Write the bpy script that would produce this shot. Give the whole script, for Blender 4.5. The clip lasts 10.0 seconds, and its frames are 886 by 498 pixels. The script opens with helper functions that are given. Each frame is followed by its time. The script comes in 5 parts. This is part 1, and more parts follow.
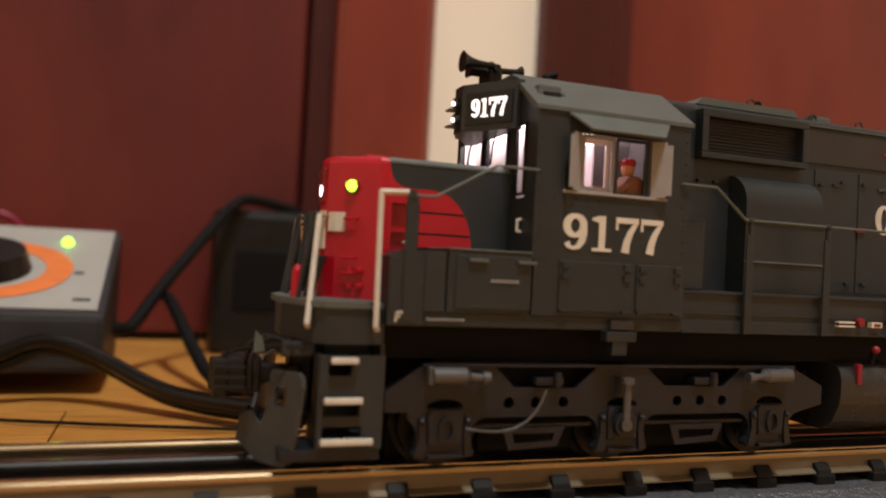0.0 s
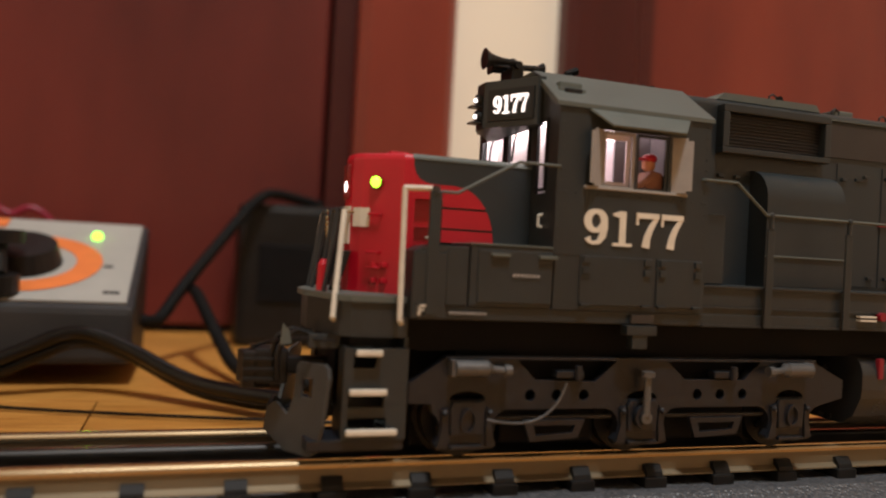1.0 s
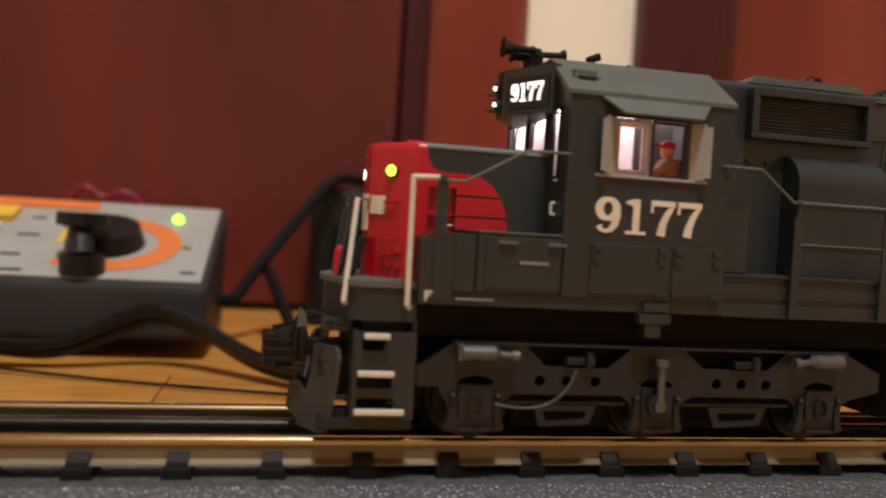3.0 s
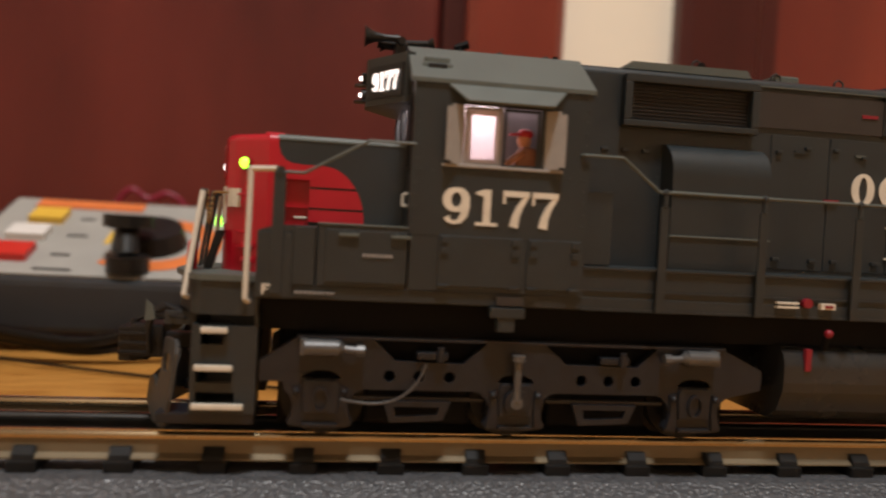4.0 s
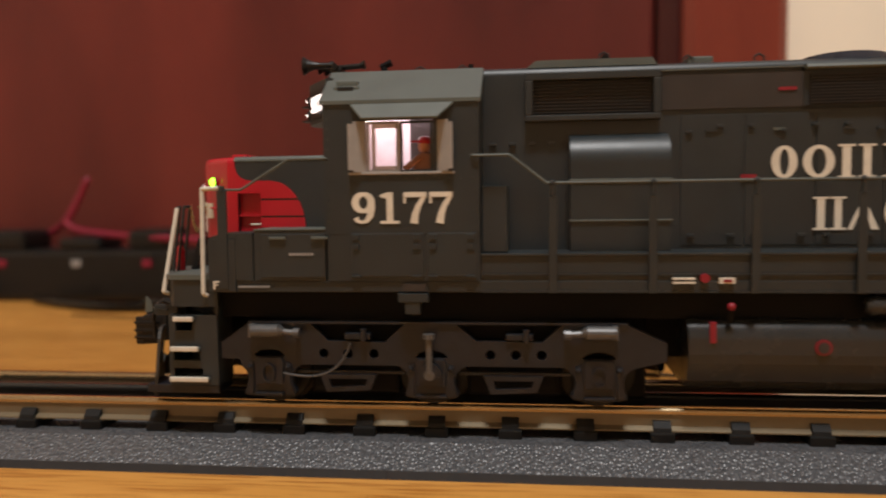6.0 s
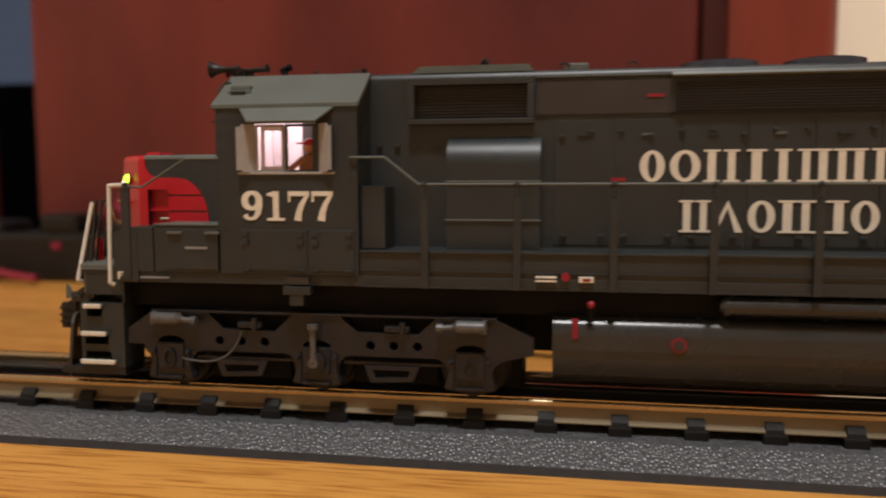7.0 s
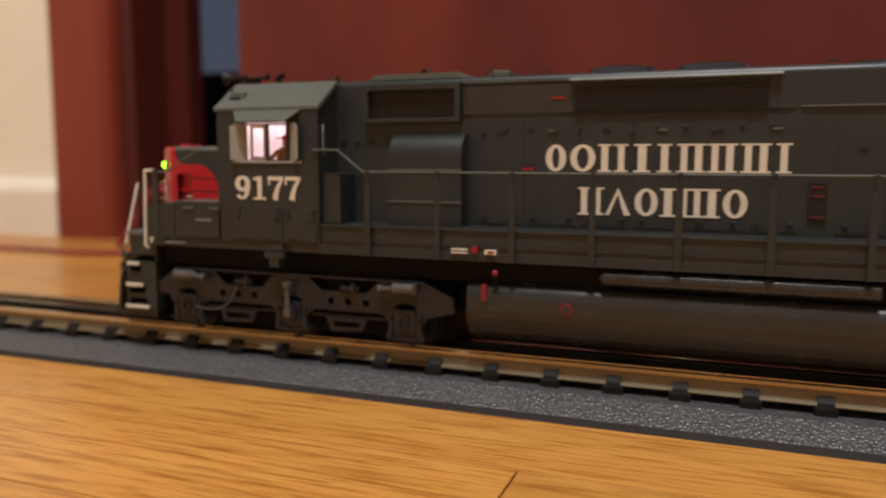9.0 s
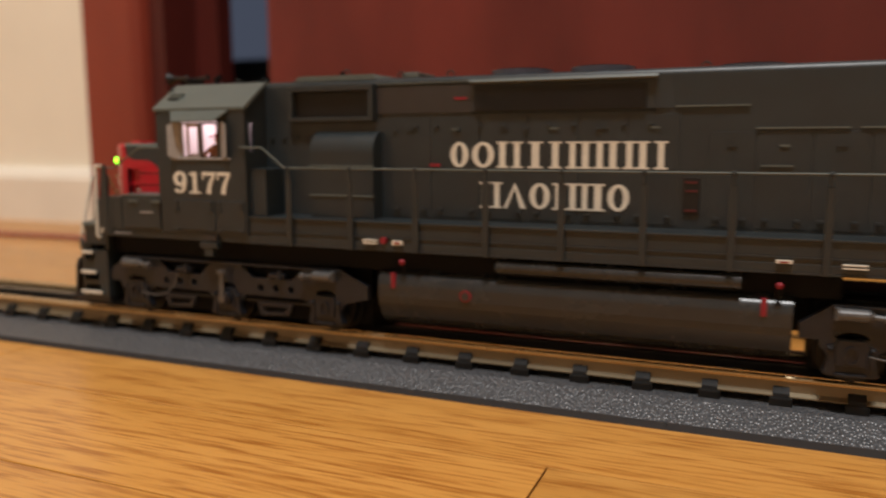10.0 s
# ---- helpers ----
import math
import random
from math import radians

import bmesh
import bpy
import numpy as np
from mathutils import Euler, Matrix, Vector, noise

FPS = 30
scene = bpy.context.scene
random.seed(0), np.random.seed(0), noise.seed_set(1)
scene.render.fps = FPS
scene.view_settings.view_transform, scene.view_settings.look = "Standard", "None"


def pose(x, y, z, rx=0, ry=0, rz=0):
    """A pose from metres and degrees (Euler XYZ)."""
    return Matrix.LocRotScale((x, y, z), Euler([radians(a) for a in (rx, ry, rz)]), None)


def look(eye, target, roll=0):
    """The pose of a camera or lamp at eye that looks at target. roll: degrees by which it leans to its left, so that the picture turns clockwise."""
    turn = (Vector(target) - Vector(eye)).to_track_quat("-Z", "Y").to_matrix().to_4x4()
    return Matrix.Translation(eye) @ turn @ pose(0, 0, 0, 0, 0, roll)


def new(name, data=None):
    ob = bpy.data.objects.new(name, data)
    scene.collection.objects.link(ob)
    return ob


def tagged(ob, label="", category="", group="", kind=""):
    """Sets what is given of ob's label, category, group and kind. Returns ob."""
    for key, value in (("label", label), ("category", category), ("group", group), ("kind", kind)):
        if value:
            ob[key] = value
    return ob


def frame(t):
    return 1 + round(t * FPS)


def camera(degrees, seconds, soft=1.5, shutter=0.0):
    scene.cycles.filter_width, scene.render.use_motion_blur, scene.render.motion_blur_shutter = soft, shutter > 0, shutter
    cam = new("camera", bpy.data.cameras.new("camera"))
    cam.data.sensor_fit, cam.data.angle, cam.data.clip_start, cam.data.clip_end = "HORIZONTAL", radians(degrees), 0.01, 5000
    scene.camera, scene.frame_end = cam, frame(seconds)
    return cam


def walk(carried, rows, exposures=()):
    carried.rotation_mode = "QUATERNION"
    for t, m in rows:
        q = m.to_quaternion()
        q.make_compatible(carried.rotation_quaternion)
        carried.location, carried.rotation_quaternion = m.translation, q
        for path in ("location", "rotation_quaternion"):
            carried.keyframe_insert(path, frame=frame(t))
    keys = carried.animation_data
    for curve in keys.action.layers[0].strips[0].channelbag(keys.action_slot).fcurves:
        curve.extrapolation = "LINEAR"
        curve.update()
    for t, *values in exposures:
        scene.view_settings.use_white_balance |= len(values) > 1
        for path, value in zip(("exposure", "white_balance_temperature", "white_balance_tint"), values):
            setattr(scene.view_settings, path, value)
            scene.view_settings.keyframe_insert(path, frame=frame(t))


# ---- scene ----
cam = camera(60.0, 10.0, soft=2.0, shutter=0.8)
cam.data.dof.use_dof = True
cam.data.dof.focus_distance = 0.235
cam.data.dof.aperture_fstop = 8.0
PATH = [
    (0, (0.03428, 0.04648, 0.06746), (0.37314, 0.98709, 0.08773), 3.04),
    (0.5, (0.03449, 0.04395, 0.06834), (0.35882, 0.98981, 0.08151), 3.02),
    (1, (0.03271, 0.04326, 0.06781), (0.34634, 0.99275, 0.07780), 3.08),
    (1.5, (0.03254, 0.04196, 0.06818), (0.32677, 0.99769, 0.06521), 3.40),
    (2, (0.03246, 0.04173, 0.06754), (0.32226, 0.99882, 0.06673), 3.55),
    (3.5, (0.05126, 0.03004, 0.07197), (0.21554, 1.01601, 0.04225), 3.18),
    (4, (0.04990, 0.02875, 0.07209), (0.19715, 1.01745, 0.04382), 3.11),
    (4.5, (0.03953, 0.01612, 0.07412), (0.08270, 1.01448, 0.03646), 1.94),
    (5, (0.03742, 0.00839, 0.07736), (0.01142, 1.00671, 0.02551), 0.88),
    (5.5, (0.03134, 0.00325, 0.08040), (-0.03983, 0.99788, 0.00526), 0.20),
    (5.7, (0.03058, 0.00057, 0.08046), (-0.06191, 0.99408, 0.01427), -0.40),
    (7, (0.03101, -0.00884, 0.08546), (-0.13555, 0.97316, -0.00358), -0.14),
    (7.5, (0.03061, -0.01376, 0.08918), (-0.19544, 0.95535, -0.00948), -0.71),
    (8, (0.02404, -0.03061, 0.08895), (-0.28927, 0.91295, -0.01843), 0.81),
    (8.5, (0.01957, -0.03453, 0.08766), (-0.29635, 0.90845, -0.01715), -0.00),
    (9, (0.01382, -0.04104, 0.08845), (-0.33305, 0.88994, -0.02543), 0.17),
    (9.5, (0.01371, -0.04392, 0.08580), (-0.35806, 0.87844, -0.01924), 0.37),
    (10, (0.01385, -0.04377, 0.09421), (-0.36551, 0.87127, -0.04283), -0.17),
]
walk(cam, [(t, look(eye, target, roll)) for t, eye, target, roll in PATH])

# ---- light ----
world = bpy.data.worlds.new("world")
scene.world = world
world.use_nodes = True
world.node_tree.nodes["Background"].inputs[0].default_value = (0.34, 0.40, 0.58, 1)
world.node_tree.nodes["Background"].inputs[1].default_value = 0.16


def area_lamp(name, eye, target, size, watts, colour):
    data = bpy.data.lights.new(name, "AREA")
    data.shape, data.size, data.energy, data.color = "DISK", size, watts, colour
    ob = new(name, data)
    ob.matrix_world = look(eye, target)
    return ob


area_lamp("ceiling_lamp", (0.10, -0.62, 2.40), (0.10, -0.62, 0.0), 0.36, 59, (0.97, 0.96, 0.95))
scene.view_settings.exposure = 0.0

# ---- materials ----


def material(name, colour, rough=0.5, metal=0.0, vary=0.15, scale=60.0, bump=0.0, bump_scale=400.0, emit=0.0, stretch=(1, 1, 1), colour2=None, spec=0.5, per_object=0.0):
    m = bpy.data.materials.new(name)
    m.use_nodes = True
    n, l = m.node_tree.nodes, m.node_tree.links
    b = n["Principled BSDF"]
    b.inputs["Roughness"].default_value = rough
    b.inputs["Metallic"].default_value = metal
    b.inputs["Specular IOR Level"].default_value = spec
    c = (*colour, 1)
    coord = n.new("ShaderNodeTexCoord")
    mapping = n.new("ShaderNodeMapping")
    mapping.inputs["Scale"].default_value = stretch
    l.new(coord.outputs["Object"], mapping.inputs["Vector"])
    tex = n.new("ShaderNodeTexNoise")
    tex.inputs["Scale"].default_value = scale
    tex.inputs["Detail"].default_value = 6
    l.new(mapping.outputs[0], tex.inputs["Vector"])
    ramp = n.new("ShaderNodeValToRGB")
    dark = colour2 or tuple(v * (1 - vary) for v in colour)
    lightc = tuple(min(1, v * (1 + vary)) for v in colour) if colour2 is None else colour
    ramp.color_ramp.elements[0].position, ramp.color_ramp.elements[1].position = 0.32, 0.68
    ramp.color_ramp.elements[0].color, ramp.color_ramp.elements[1].color = (*dark, 1), (*lightc, 1)
    l.new(tex.outputs["Fac"], ramp.inputs["Fac"])
    out = ramp.outputs["Color"]
    if per_object:
        info = n.new("ShaderNodeObjectInfo")
        hsv = n.new("ShaderNodeHueSaturation")
        mr = n.new("ShaderNodeMapRange")
        mr.inputs["To Min"].default_value, mr.inputs["To Max"].default_value = 1 - per_object, 1 + per_object
        l.new(info.outputs["Random"], mr.inputs["Value"])
        l.new(mr.outputs[0], hsv.inputs["Value"])
        l.new(out, hsv.inputs["Color"])
        out = hsv.outputs["Color"]
    l.new(out, b.inputs["Base Color"])
    rr = n.new("ShaderNodeMapRange")
    rr.inputs["To Min"].default_value, rr.inputs["To Max"].default_value = max(0.02, rough - 0.08), min(1, rough + 0.08)
    l.new(tex.outputs["Fac"], rr.inputs["Value"])
    l.new(rr.outputs[0], b.inputs["Roughness"])
    if bump:
        t2 = n.new("ShaderNodeTexNoise")
        t2.inputs["Scale"].default_value = bump_scale
        t2.inputs["Detail"].default_value = 4
        l.new(mapping.outputs[0], t2.inputs["Vector"])
        bp = n.new("ShaderNodeBump")
        bp.inputs["Strength"].default_value = bump
        bp.inputs["Distance"].default_value = 0.0006
        l.new(t2.outputs["Fac"], bp.inputs["Height"])
        l.new(bp.outputs[0], b.inputs["Normal"])
    if emit:
        b.inputs["Emission Color"].default_value = c
        b.inputs["Emission Strength"].default_value = emit
    return m


HOOD_GREY = material("hood_grey_paint", (0.0165, 0.0224, 0.0250), 0.42, vary=0.10, scale=90, bump=0.05, bump_scale=3000)
GREY = material("grey_paint", (0.0172, 0.0222, 0.0240), 0.44, vary=0.10, scale=90, bump=0.05, bump_scale=3000)
TANK = material("tank_grey_paint", (0.0225, 0.0245, 0.0260), 0.26, vary=0.10, scale=90, bump=0.03, bump_scale=3000)
# light grey of roof and fittings, with lit tops and edges painted in
GREY_ROOF_LIT = material("roof_grey_and_highlight", (0.086, 0.100, 0.090), 0.5, vary=0.08, scale=90, bump=0.05, bump_scale=3000)
BROWN = material("brown_grey_paint", (0.027, 0.0225, 0.0205), 0.5, vary=0.12, scale=120)
RED = material("red_paint", (0.43, 0.004, 0.016), 0.36, vary=0.08, scale=90)
KNOB_RED = material("knob_red_paint", (0.22, 0.007, 0.018), 0.45, vary=0.1, scale=200)
MARK_RED = material("faded_red_mark", (0.07, 0.005, 0.007), 0.5, vary=0.1, scale=200)
RED_DARK = material("dark_red_paint", (0.20, 0.008, 0.008), 0.5, vary=0.1, scale=90)
CREAM = material("cream_lettering", (0.66, 0.61, 0.51), 0.55, vary=0.06, scale=300)
WHITE = material("white_handrail_paint", (0.62, 0.585, 0.50), 0.5, vary=0.08, scale=300)
PALE = material("pale_grey_plate", (0.30, 0.285, 0.27), 0.45, vary=0.08, scale=200)
BLACK = material("black_plastic", (0.008, 0.008, 0.008), 0.4, vary=0.2, scale=80, spec=0.35)
DARK = material("dark_metal", (0.0040, 0.0042, 0.0048), 0.65, vary=0.2, scale=200, spec=0.15)
TRUCK = material("truck_grey", (0.0094, 0.0112, 0.0150), 0.40, spec=0.45, vary=0.18, scale=260, bump=0.1, bump_scale=1500)
SCREEN = material("dark_screen_mesh", (0.007, 0.0072, 0.0072), 0.6, vary=0.2, scale=900)
SCREEN_EDGE = material("dark_slat_paint", (0.013, 0.013, 0.0135), 0.5, vary=0.2, scale=300)
FAN = material("fan_blue_grey_metal", (0.045, 0.055, 0.085), 0.35, metal=0.3, vary=0.1, scale=200)
PLOW_GREY = material("plow_grey_paint", (0.040, 0.040, 0.038), 0.5, vary=0.15, scale=160)
SILVER = material("silver_fitting", (0.105, 0.105, 0.105), 0.38, metal=0.4, vary=0.1, scale=400)
WHEEL = material("wheel_steel", (0.007, 0.007, 0.0075), 0.45, vary=0.15, scale=200, spec=0.3)
BRASS = material("brass_rail", (0.42, 0.32, 0.19), 0.26, metal=0.9, vary=0.12, scale=70, stretch=(0.3, 1, 1))
RAILTOP = material("polished_rail", (0.80, 0.72, 0.58), 0.18, metal=1.0, vary=0.08, scale=200, stretch=(0.1, 1, 1))
RAIL_WEB = material("tarnished_rail_web", (0.18, 0.140, 0.085), 0.48, metal=0.4, vary=0.12, scale=90, stretch=(0.3, 1, 1))
BLACKRAIL = material("blackened_rail", (0.012, 0.011, 0.010), 0.4, vary=0.2, scale=200)
TIE = material("black_tie", (0.004, 0.004, 0.004), 0.6, vary=0.25, scale=150, spec=0.3)
# darker copy of the foam, shade painted in for the steep sides
FOAM_EDGE_SHADE = material("foam_edge_shade", (0.018, 0.017, 0.018), 0.8, vary=0.2, scale=300)
GLOW_CAB = material("cab_light_panel", (1.0, 0.80, 0.80), 0.5, emit=4.2)
# strong glow for an added strip that brightens the windshields
GLOW_FRONT_FILL = material("cab_front_fill", (1.0, 0.84, 0.82), 0.5, emit=16.0)
GLOW_WHITE = material("lit_lamp", (1.0, 0.86, 0.82), 0.4, emit=5.0)
GLOW_NUM = material("lit_number", (1.0, 0.88, 0.84), 0.4, emit=1.5)
CAB_GREY = material("cab_interior_grey", (0.20, 0.18, 0.19), 0.6, vary=0.08, scale=200)
GLOW_GREEN = material("green_lamp", (0.30, 1.0, 0.03), 0.3, emit=5.5)
CAB_IN = material("cab_interior_pale", (0.74, 0.66, 0.68), 0.6, vary=0.05, scale=200)
WOOD = material("mahogany_stain", (0.190, 0.031, 0.023), 0.36, spec=0.35, colour2=(0.062, 0.011, 0.011), scale=2.2, stretch=(2.6, 2.6, 0.8), bump=0.06, bump_scale=120)
WOOD_WARM = material("mahogany_stain_warm", (0.27, 0.047, 0.025), 0.36, spec=0.35, colour2=(0.140, 0.023, 0.016), scale=2.4, stretch=(2.6, 2.6, 0.8), bump=0.06, bump_scale=120)
WOOD_DARK = material("mahogany_darker", (0.085, 0.015, 0.012), 0.40, spec=0.3, colour2=(0.045, 0.009, 0.008), scale=3, stretch=(3, 3, 0.6), bump=0.06, bump_scale=120)
WALL = material("cream_wall_paint", (0.92, 0.86, 0.72), 0.75, vary=0.05, scale=4, bump=0.15, bump_scale=120)
TRIM = material("white_trim_paint", (0.88, 0.82, 0.71), 0.5, vary=0.05, scale=8)
CEIL = material("ceiling_paint", (0.8, 0.76, 0.68), 0.8, vary=0.03, scale=3)
HALL = material("hall_wall_blue_grey", (0.40, 0.41, 0.45), 0.8, vary=0.1, scale=3)


def oak_material():
    m = material("oak_floor", (0.62, 0.302, 0.071), 0.30, colour2=(0.56, 0.258, 0.055), scale=7, stretch=(0.9, 9, 9), bump=0.10, bump_scale=60, per_object=0.12)
    n, l = m.node_tree.nodes, m.node_tree.links
    b = n["Principled BSDF"]
    coord = n.new("ShaderNodeTexCoord")
    info = n.new("ShaderNodeObjectInfo")
    add = n.new("ShaderNodeVectorMath")
    l.new(coord.outputs["Object"], add.inputs[0])
    mul = n.new("ShaderNodeMath")
    mul.operation = "MULTIPLY"
    mul.inputs[1].default_value = 37.0
    l.new(info.outputs["Random"], mul.inputs[0])
    l.new(mul.outputs[0], add.inputs[1])
    mp = n.new("ShaderNodeMapping")
    mp.inputs["Scale"].default_value = (3.5, 60, 60)
    l.new(add.outputs[0], mp.inputs["Vector"])
    wave = n.new("ShaderNodeTexNoise")
    wave.inputs["Scale"].default_value = 12
    wave.inputs["Detail"].default_value = 5
    l.new(mp.outputs[0], wave.inputs["Vector"])
    r = n.new("ShaderNodeValToRGB")
    r.color_ramp.elements[0].position, r.color_ramp.elements[1].position = 0.34, 0.52
    r.color_ramp.elements[0].color, r.color_ramp.elements[1].color = (0.50, 0.34, 0.20, 1), (1, 1, 1, 1)
    l.new(wave.outputs["Fac"], r.inputs["Fac"])
    mix = n.new("ShaderNodeMix")
    mix.data_type, mix.blend_type = "RGBA", "MULTIPLY"
    mix.inputs[0].default_value = 0.8
    old = b.inputs["Base Color"].links[0].from_socket
    l.new(old, mix.inputs[6])
    l.new(r.outputs[0], mix.inputs[7])
    l.new(mix.outputs[2], b.inputs["Base Color"])
    return m


OAK = oak_material()


def foam_material():
    m = material("foam_roadbed", (0.080, 0.081, 0.086), 0.36, vary=0.32, scale=700, spec=0.5)
    n, l = m.node_tree.nodes, m.node_tree.links
    b = n["Principled BSDF"]
    coord = n.new("ShaderNodeTexCoord")
    v = n.new("ShaderNodeTexVoronoi")
    v.inputs["Scale"].default_value = 760
    l.new(coord.outputs["Object"], v.inputs["Vector"])
    bp = n.new("ShaderNodeBump")
    bp.inputs["Strength"].default_value = 0.65
    bp.inputs["Distance"].default_value = 0.0012
    l.new(v.outputs["Distance"], bp.inputs["Height"])
    l.new(bp.outputs[0], b.inputs["Normal"])
    return m


FOAM = foam_material()

# ---- mesh helpers ----


def box(bm, x0, x1, y0, y1, z0, z1, bevel=0.0):
    made = bmesh.ops.create_cube(bm, size=1, matrix=Matrix.Translation(((x0 + x1) / 2, (y0 + y1) / 2, (z0 + z1) / 2)) @ Matrix.Diagonal((abs(x1 - x0), abs(y1 - y0), abs(z1 - z0), 1)))
    if bevel:
        edges = {e for v in made["verts"] for e in v.link_edges}
        bmesh.ops.bevel(bm, geom=list(edges), offset=bevel, segments=2, affect="EDGES", profile=0.6)
    return bm


def prism(bm, pts, axis, a, b, bevel=0.0):
    """A closed outline pushed along an axis. The outline is (x, z) for axis y, (y, z) for x, (x, y) for z."""
    def place(p, h):
        return {"y": (p[0], h, p[1]), "x": (h, p[0], p[1]), "z": (p[0], p[1], h)}[axis]
    lo = [bm.verts.new(place(p, a)) for p in pts]
    hi = [bm.verts.new(place(p, b)) for p in pts]
    faces = [bm.faces.new(lo), bm.faces.new(list(reversed(hi)))]
    for i in range(len(pts)):
        j = (i + 1) % len(pts)
        faces.append(bm.faces.new((lo[j], lo[i], hi[i], hi[j])))
    bmesh.ops.recalc_face_normals(bm, faces=faces)
    if bevel:
        bmesh.ops.bevel(bm, geom=list({e for f in faces for e in f.edges}), offset=bevel, segments=2, affect="EDGES", profile=0.6)
    return bm


def holed(bm, outer, holes, place, depth):
    """A plate with openings. outer and holes are outlines of (u, v); place(u, v, h) puts them at a depth h."""
    edges = []
    for ring in (outer, *holes):
        vs = [bm.verts.new((u, v, 0)) for u, v in ring]
        edges += [bm.edges.new((vs[i], vs[(i + 1) % len(vs)])) for i in range(len(vs))]
    made = bmesh.ops.triangle_fill(bm, use_beauty=True, use_dissolve=False, edges=edges)
    faces = [f for f in made["geom"] if isinstance(f, bmesh.types.BMFace)]
    base = {v for f in faces for v in f.verts}
    ext = bmesh.ops.extrude_face_region(bm, geom=faces)
    top = [v for v in ext["geom"] if isinstance(v, bmesh.types.BMVert)]
    for vs, h in ((base, 0.0), (top, depth)):
        for v in vs:
            v.co = Vector(place(v.co.x, v.co.y, h))
    bmesh.ops.recalc_face_normals(bm, faces=bm.faces)
    return bm


def circle(u, v, r, n=14, stretch=1.0):
    return [(u + r * math.cos(6.28319 * k / n), v + r * stretch * math.sin(6.28319 * k / n)) for k in range(n)]


def loft(bm, plan, levels, cx, cy):
    """A closed plan raised through levels (z, scale about the centre)."""
    rings = [[bm.verts.new((cx + (x - cx) * k, cy + (y - cy) * k, z)) for x, y in plan] for z, k in levels]
    for lo, hi in zip(rings, rings[1:]):
        for i in range(len(plan)):
            j = (i + 1) % len(plan)
            bm.faces.new((lo[i], lo[j], hi[j], hi[i]))
    bm.faces.new(rings[-1])
    bm.faces.new(list(reversed(rings[0])))
    bmesh.ops.recalc_face_normals(bm, faces=bm.faces)
    return bm


def rod(bm, p, q, r, seg=8, r2=None):
    p, q = Vector(p), Vector(q)
    d = q - p
    m = Matrix.Translation((p + q) / 2) @ d.to_track_quat("Z", "Y").to_matrix().to_4x4()
    bmesh.ops.create_cone(bm, cap_ends=True, segments=seg, radius1=r, radius2=r if r2 is None else r2, depth=d.length, matrix=m)
    return bm


def line(bm, pts, r, seg=8):
    for p, q in zip(pts, pts[1:]):
        rod(bm, p, q, r, seg)
    for p in pts[1:-1]:
        bmesh.ops.create_icosphere(bm, subdivisions=1, radius=r * 1.02, matrix=Matrix.Translation(p))
    return bm


def fresh():
    return bmesh.new()


def mesh_of(name, bm, mats, smooth=False):
    me = bpy.data.meshes.new(name)
    bm.to_mesh(me)
    bm.free()
    for m in mats if isinstance(mats, (list, tuple)) else [mats]:
        me.materials.append(m)
    if smooth:
        me.polygons.foreach_set("use_smooth", [True] * len(me.polygons))
    return me


def thing(name, bm, mats, label, category, group="", kind="", smooth=False):
    return tagged(new(name, mesh_of(name, bm, mats, smooth)), label, category, group, kind)


def part(name, bm, mats, parent, label="", smooth=False, kind=""):
    root = parent
    while root.parent:
        root = root.parent
    if "origin" in root:
        bmesh.ops.translate(bm, verts=bm.verts, vec=-Vector(root["origin"]))
    ob = new(name, mesh_of(name, bm, mats, smooth))
    ob.parent = parent
    return tagged(ob, label, kind=kind)


# ---- the room ----
YW = 0.65


def plain(name, boxes, mat, label, category):
    bm = fresh()
    for b in boxes:
        box(bm, *b)
    return thing(name, bm, mat, label, category, kind="structure")


plain("wall_back", [(-2.0, -0.713, YW, YW + 0.11, 0, 2.45), (0.2335, 0.328, YW, YW + 0.11, 0, 2.45), (1.2, 2.4, YW, YW + 0.11, 0, 2.45), (-0.713, 0.2335, YW, YW + 0.11, 2.04, 2.45), (0.328, 1.2, YW, YW + 0.11, 2.04, 2.45)], WALL, "cream painted plaster wall round two doors", "wall")
plain("wall_left", [(-2.11, -2.0, -3.6, YW + 0.11, 0, 2.45)], WALL, "cream painted plaster wall", "wall")
plain("wall_right", [(2.4, 2.51, -3.6, YW + 0.11, 0, 2.45)], WALL, "cream painted plaster wall", "wall")
plain("wall_front", [(-2.0, 2.4, -3.7, -3.6, 0, 2.45)], WALL, "cream painted plaster wall", "wall")
plain("ceiling", [(-2.11, 2.51, -3.7, 3.0, 2.45, 2.5)], CEIL, "white painted ceiling", "ceiling")
plain("hall_wall", [(-2.0, -1.75, 1.9, 2.0, 0, 2.45), (-1.05, 1.9, 1.9, 2.0, 0, 2.45), (-1.75, -1.05, 1.9, 2.0, 0, 0.34), (-1.75, -1.05, 1.9, 2.0, 1.5, 2.45), (1.9, 2.0, YW + 0.11, 2.0, 0, 2.45)], HALL, "dim blue-grey wall with an evening window beyond the door", "wall")


def baseboard(name, x0, x1):
    bm = fresh()
    prism(bm, [(YW, 0.0), (YW - 0.016, 0.0), (YW - 0.016, 0.052), (YW - 0.012, 0.060), (YW - 0.004, 0.066), (YW, 0.066)], "x", x0, x1)
    return thing(name, bm, TRIM, "white painted wooden baseboard", "baseboard", kind="structure")


baseboard("baseboard_1", -2.0, -0.715)
baseboard("baseboard_2", 0.235, 0.326)


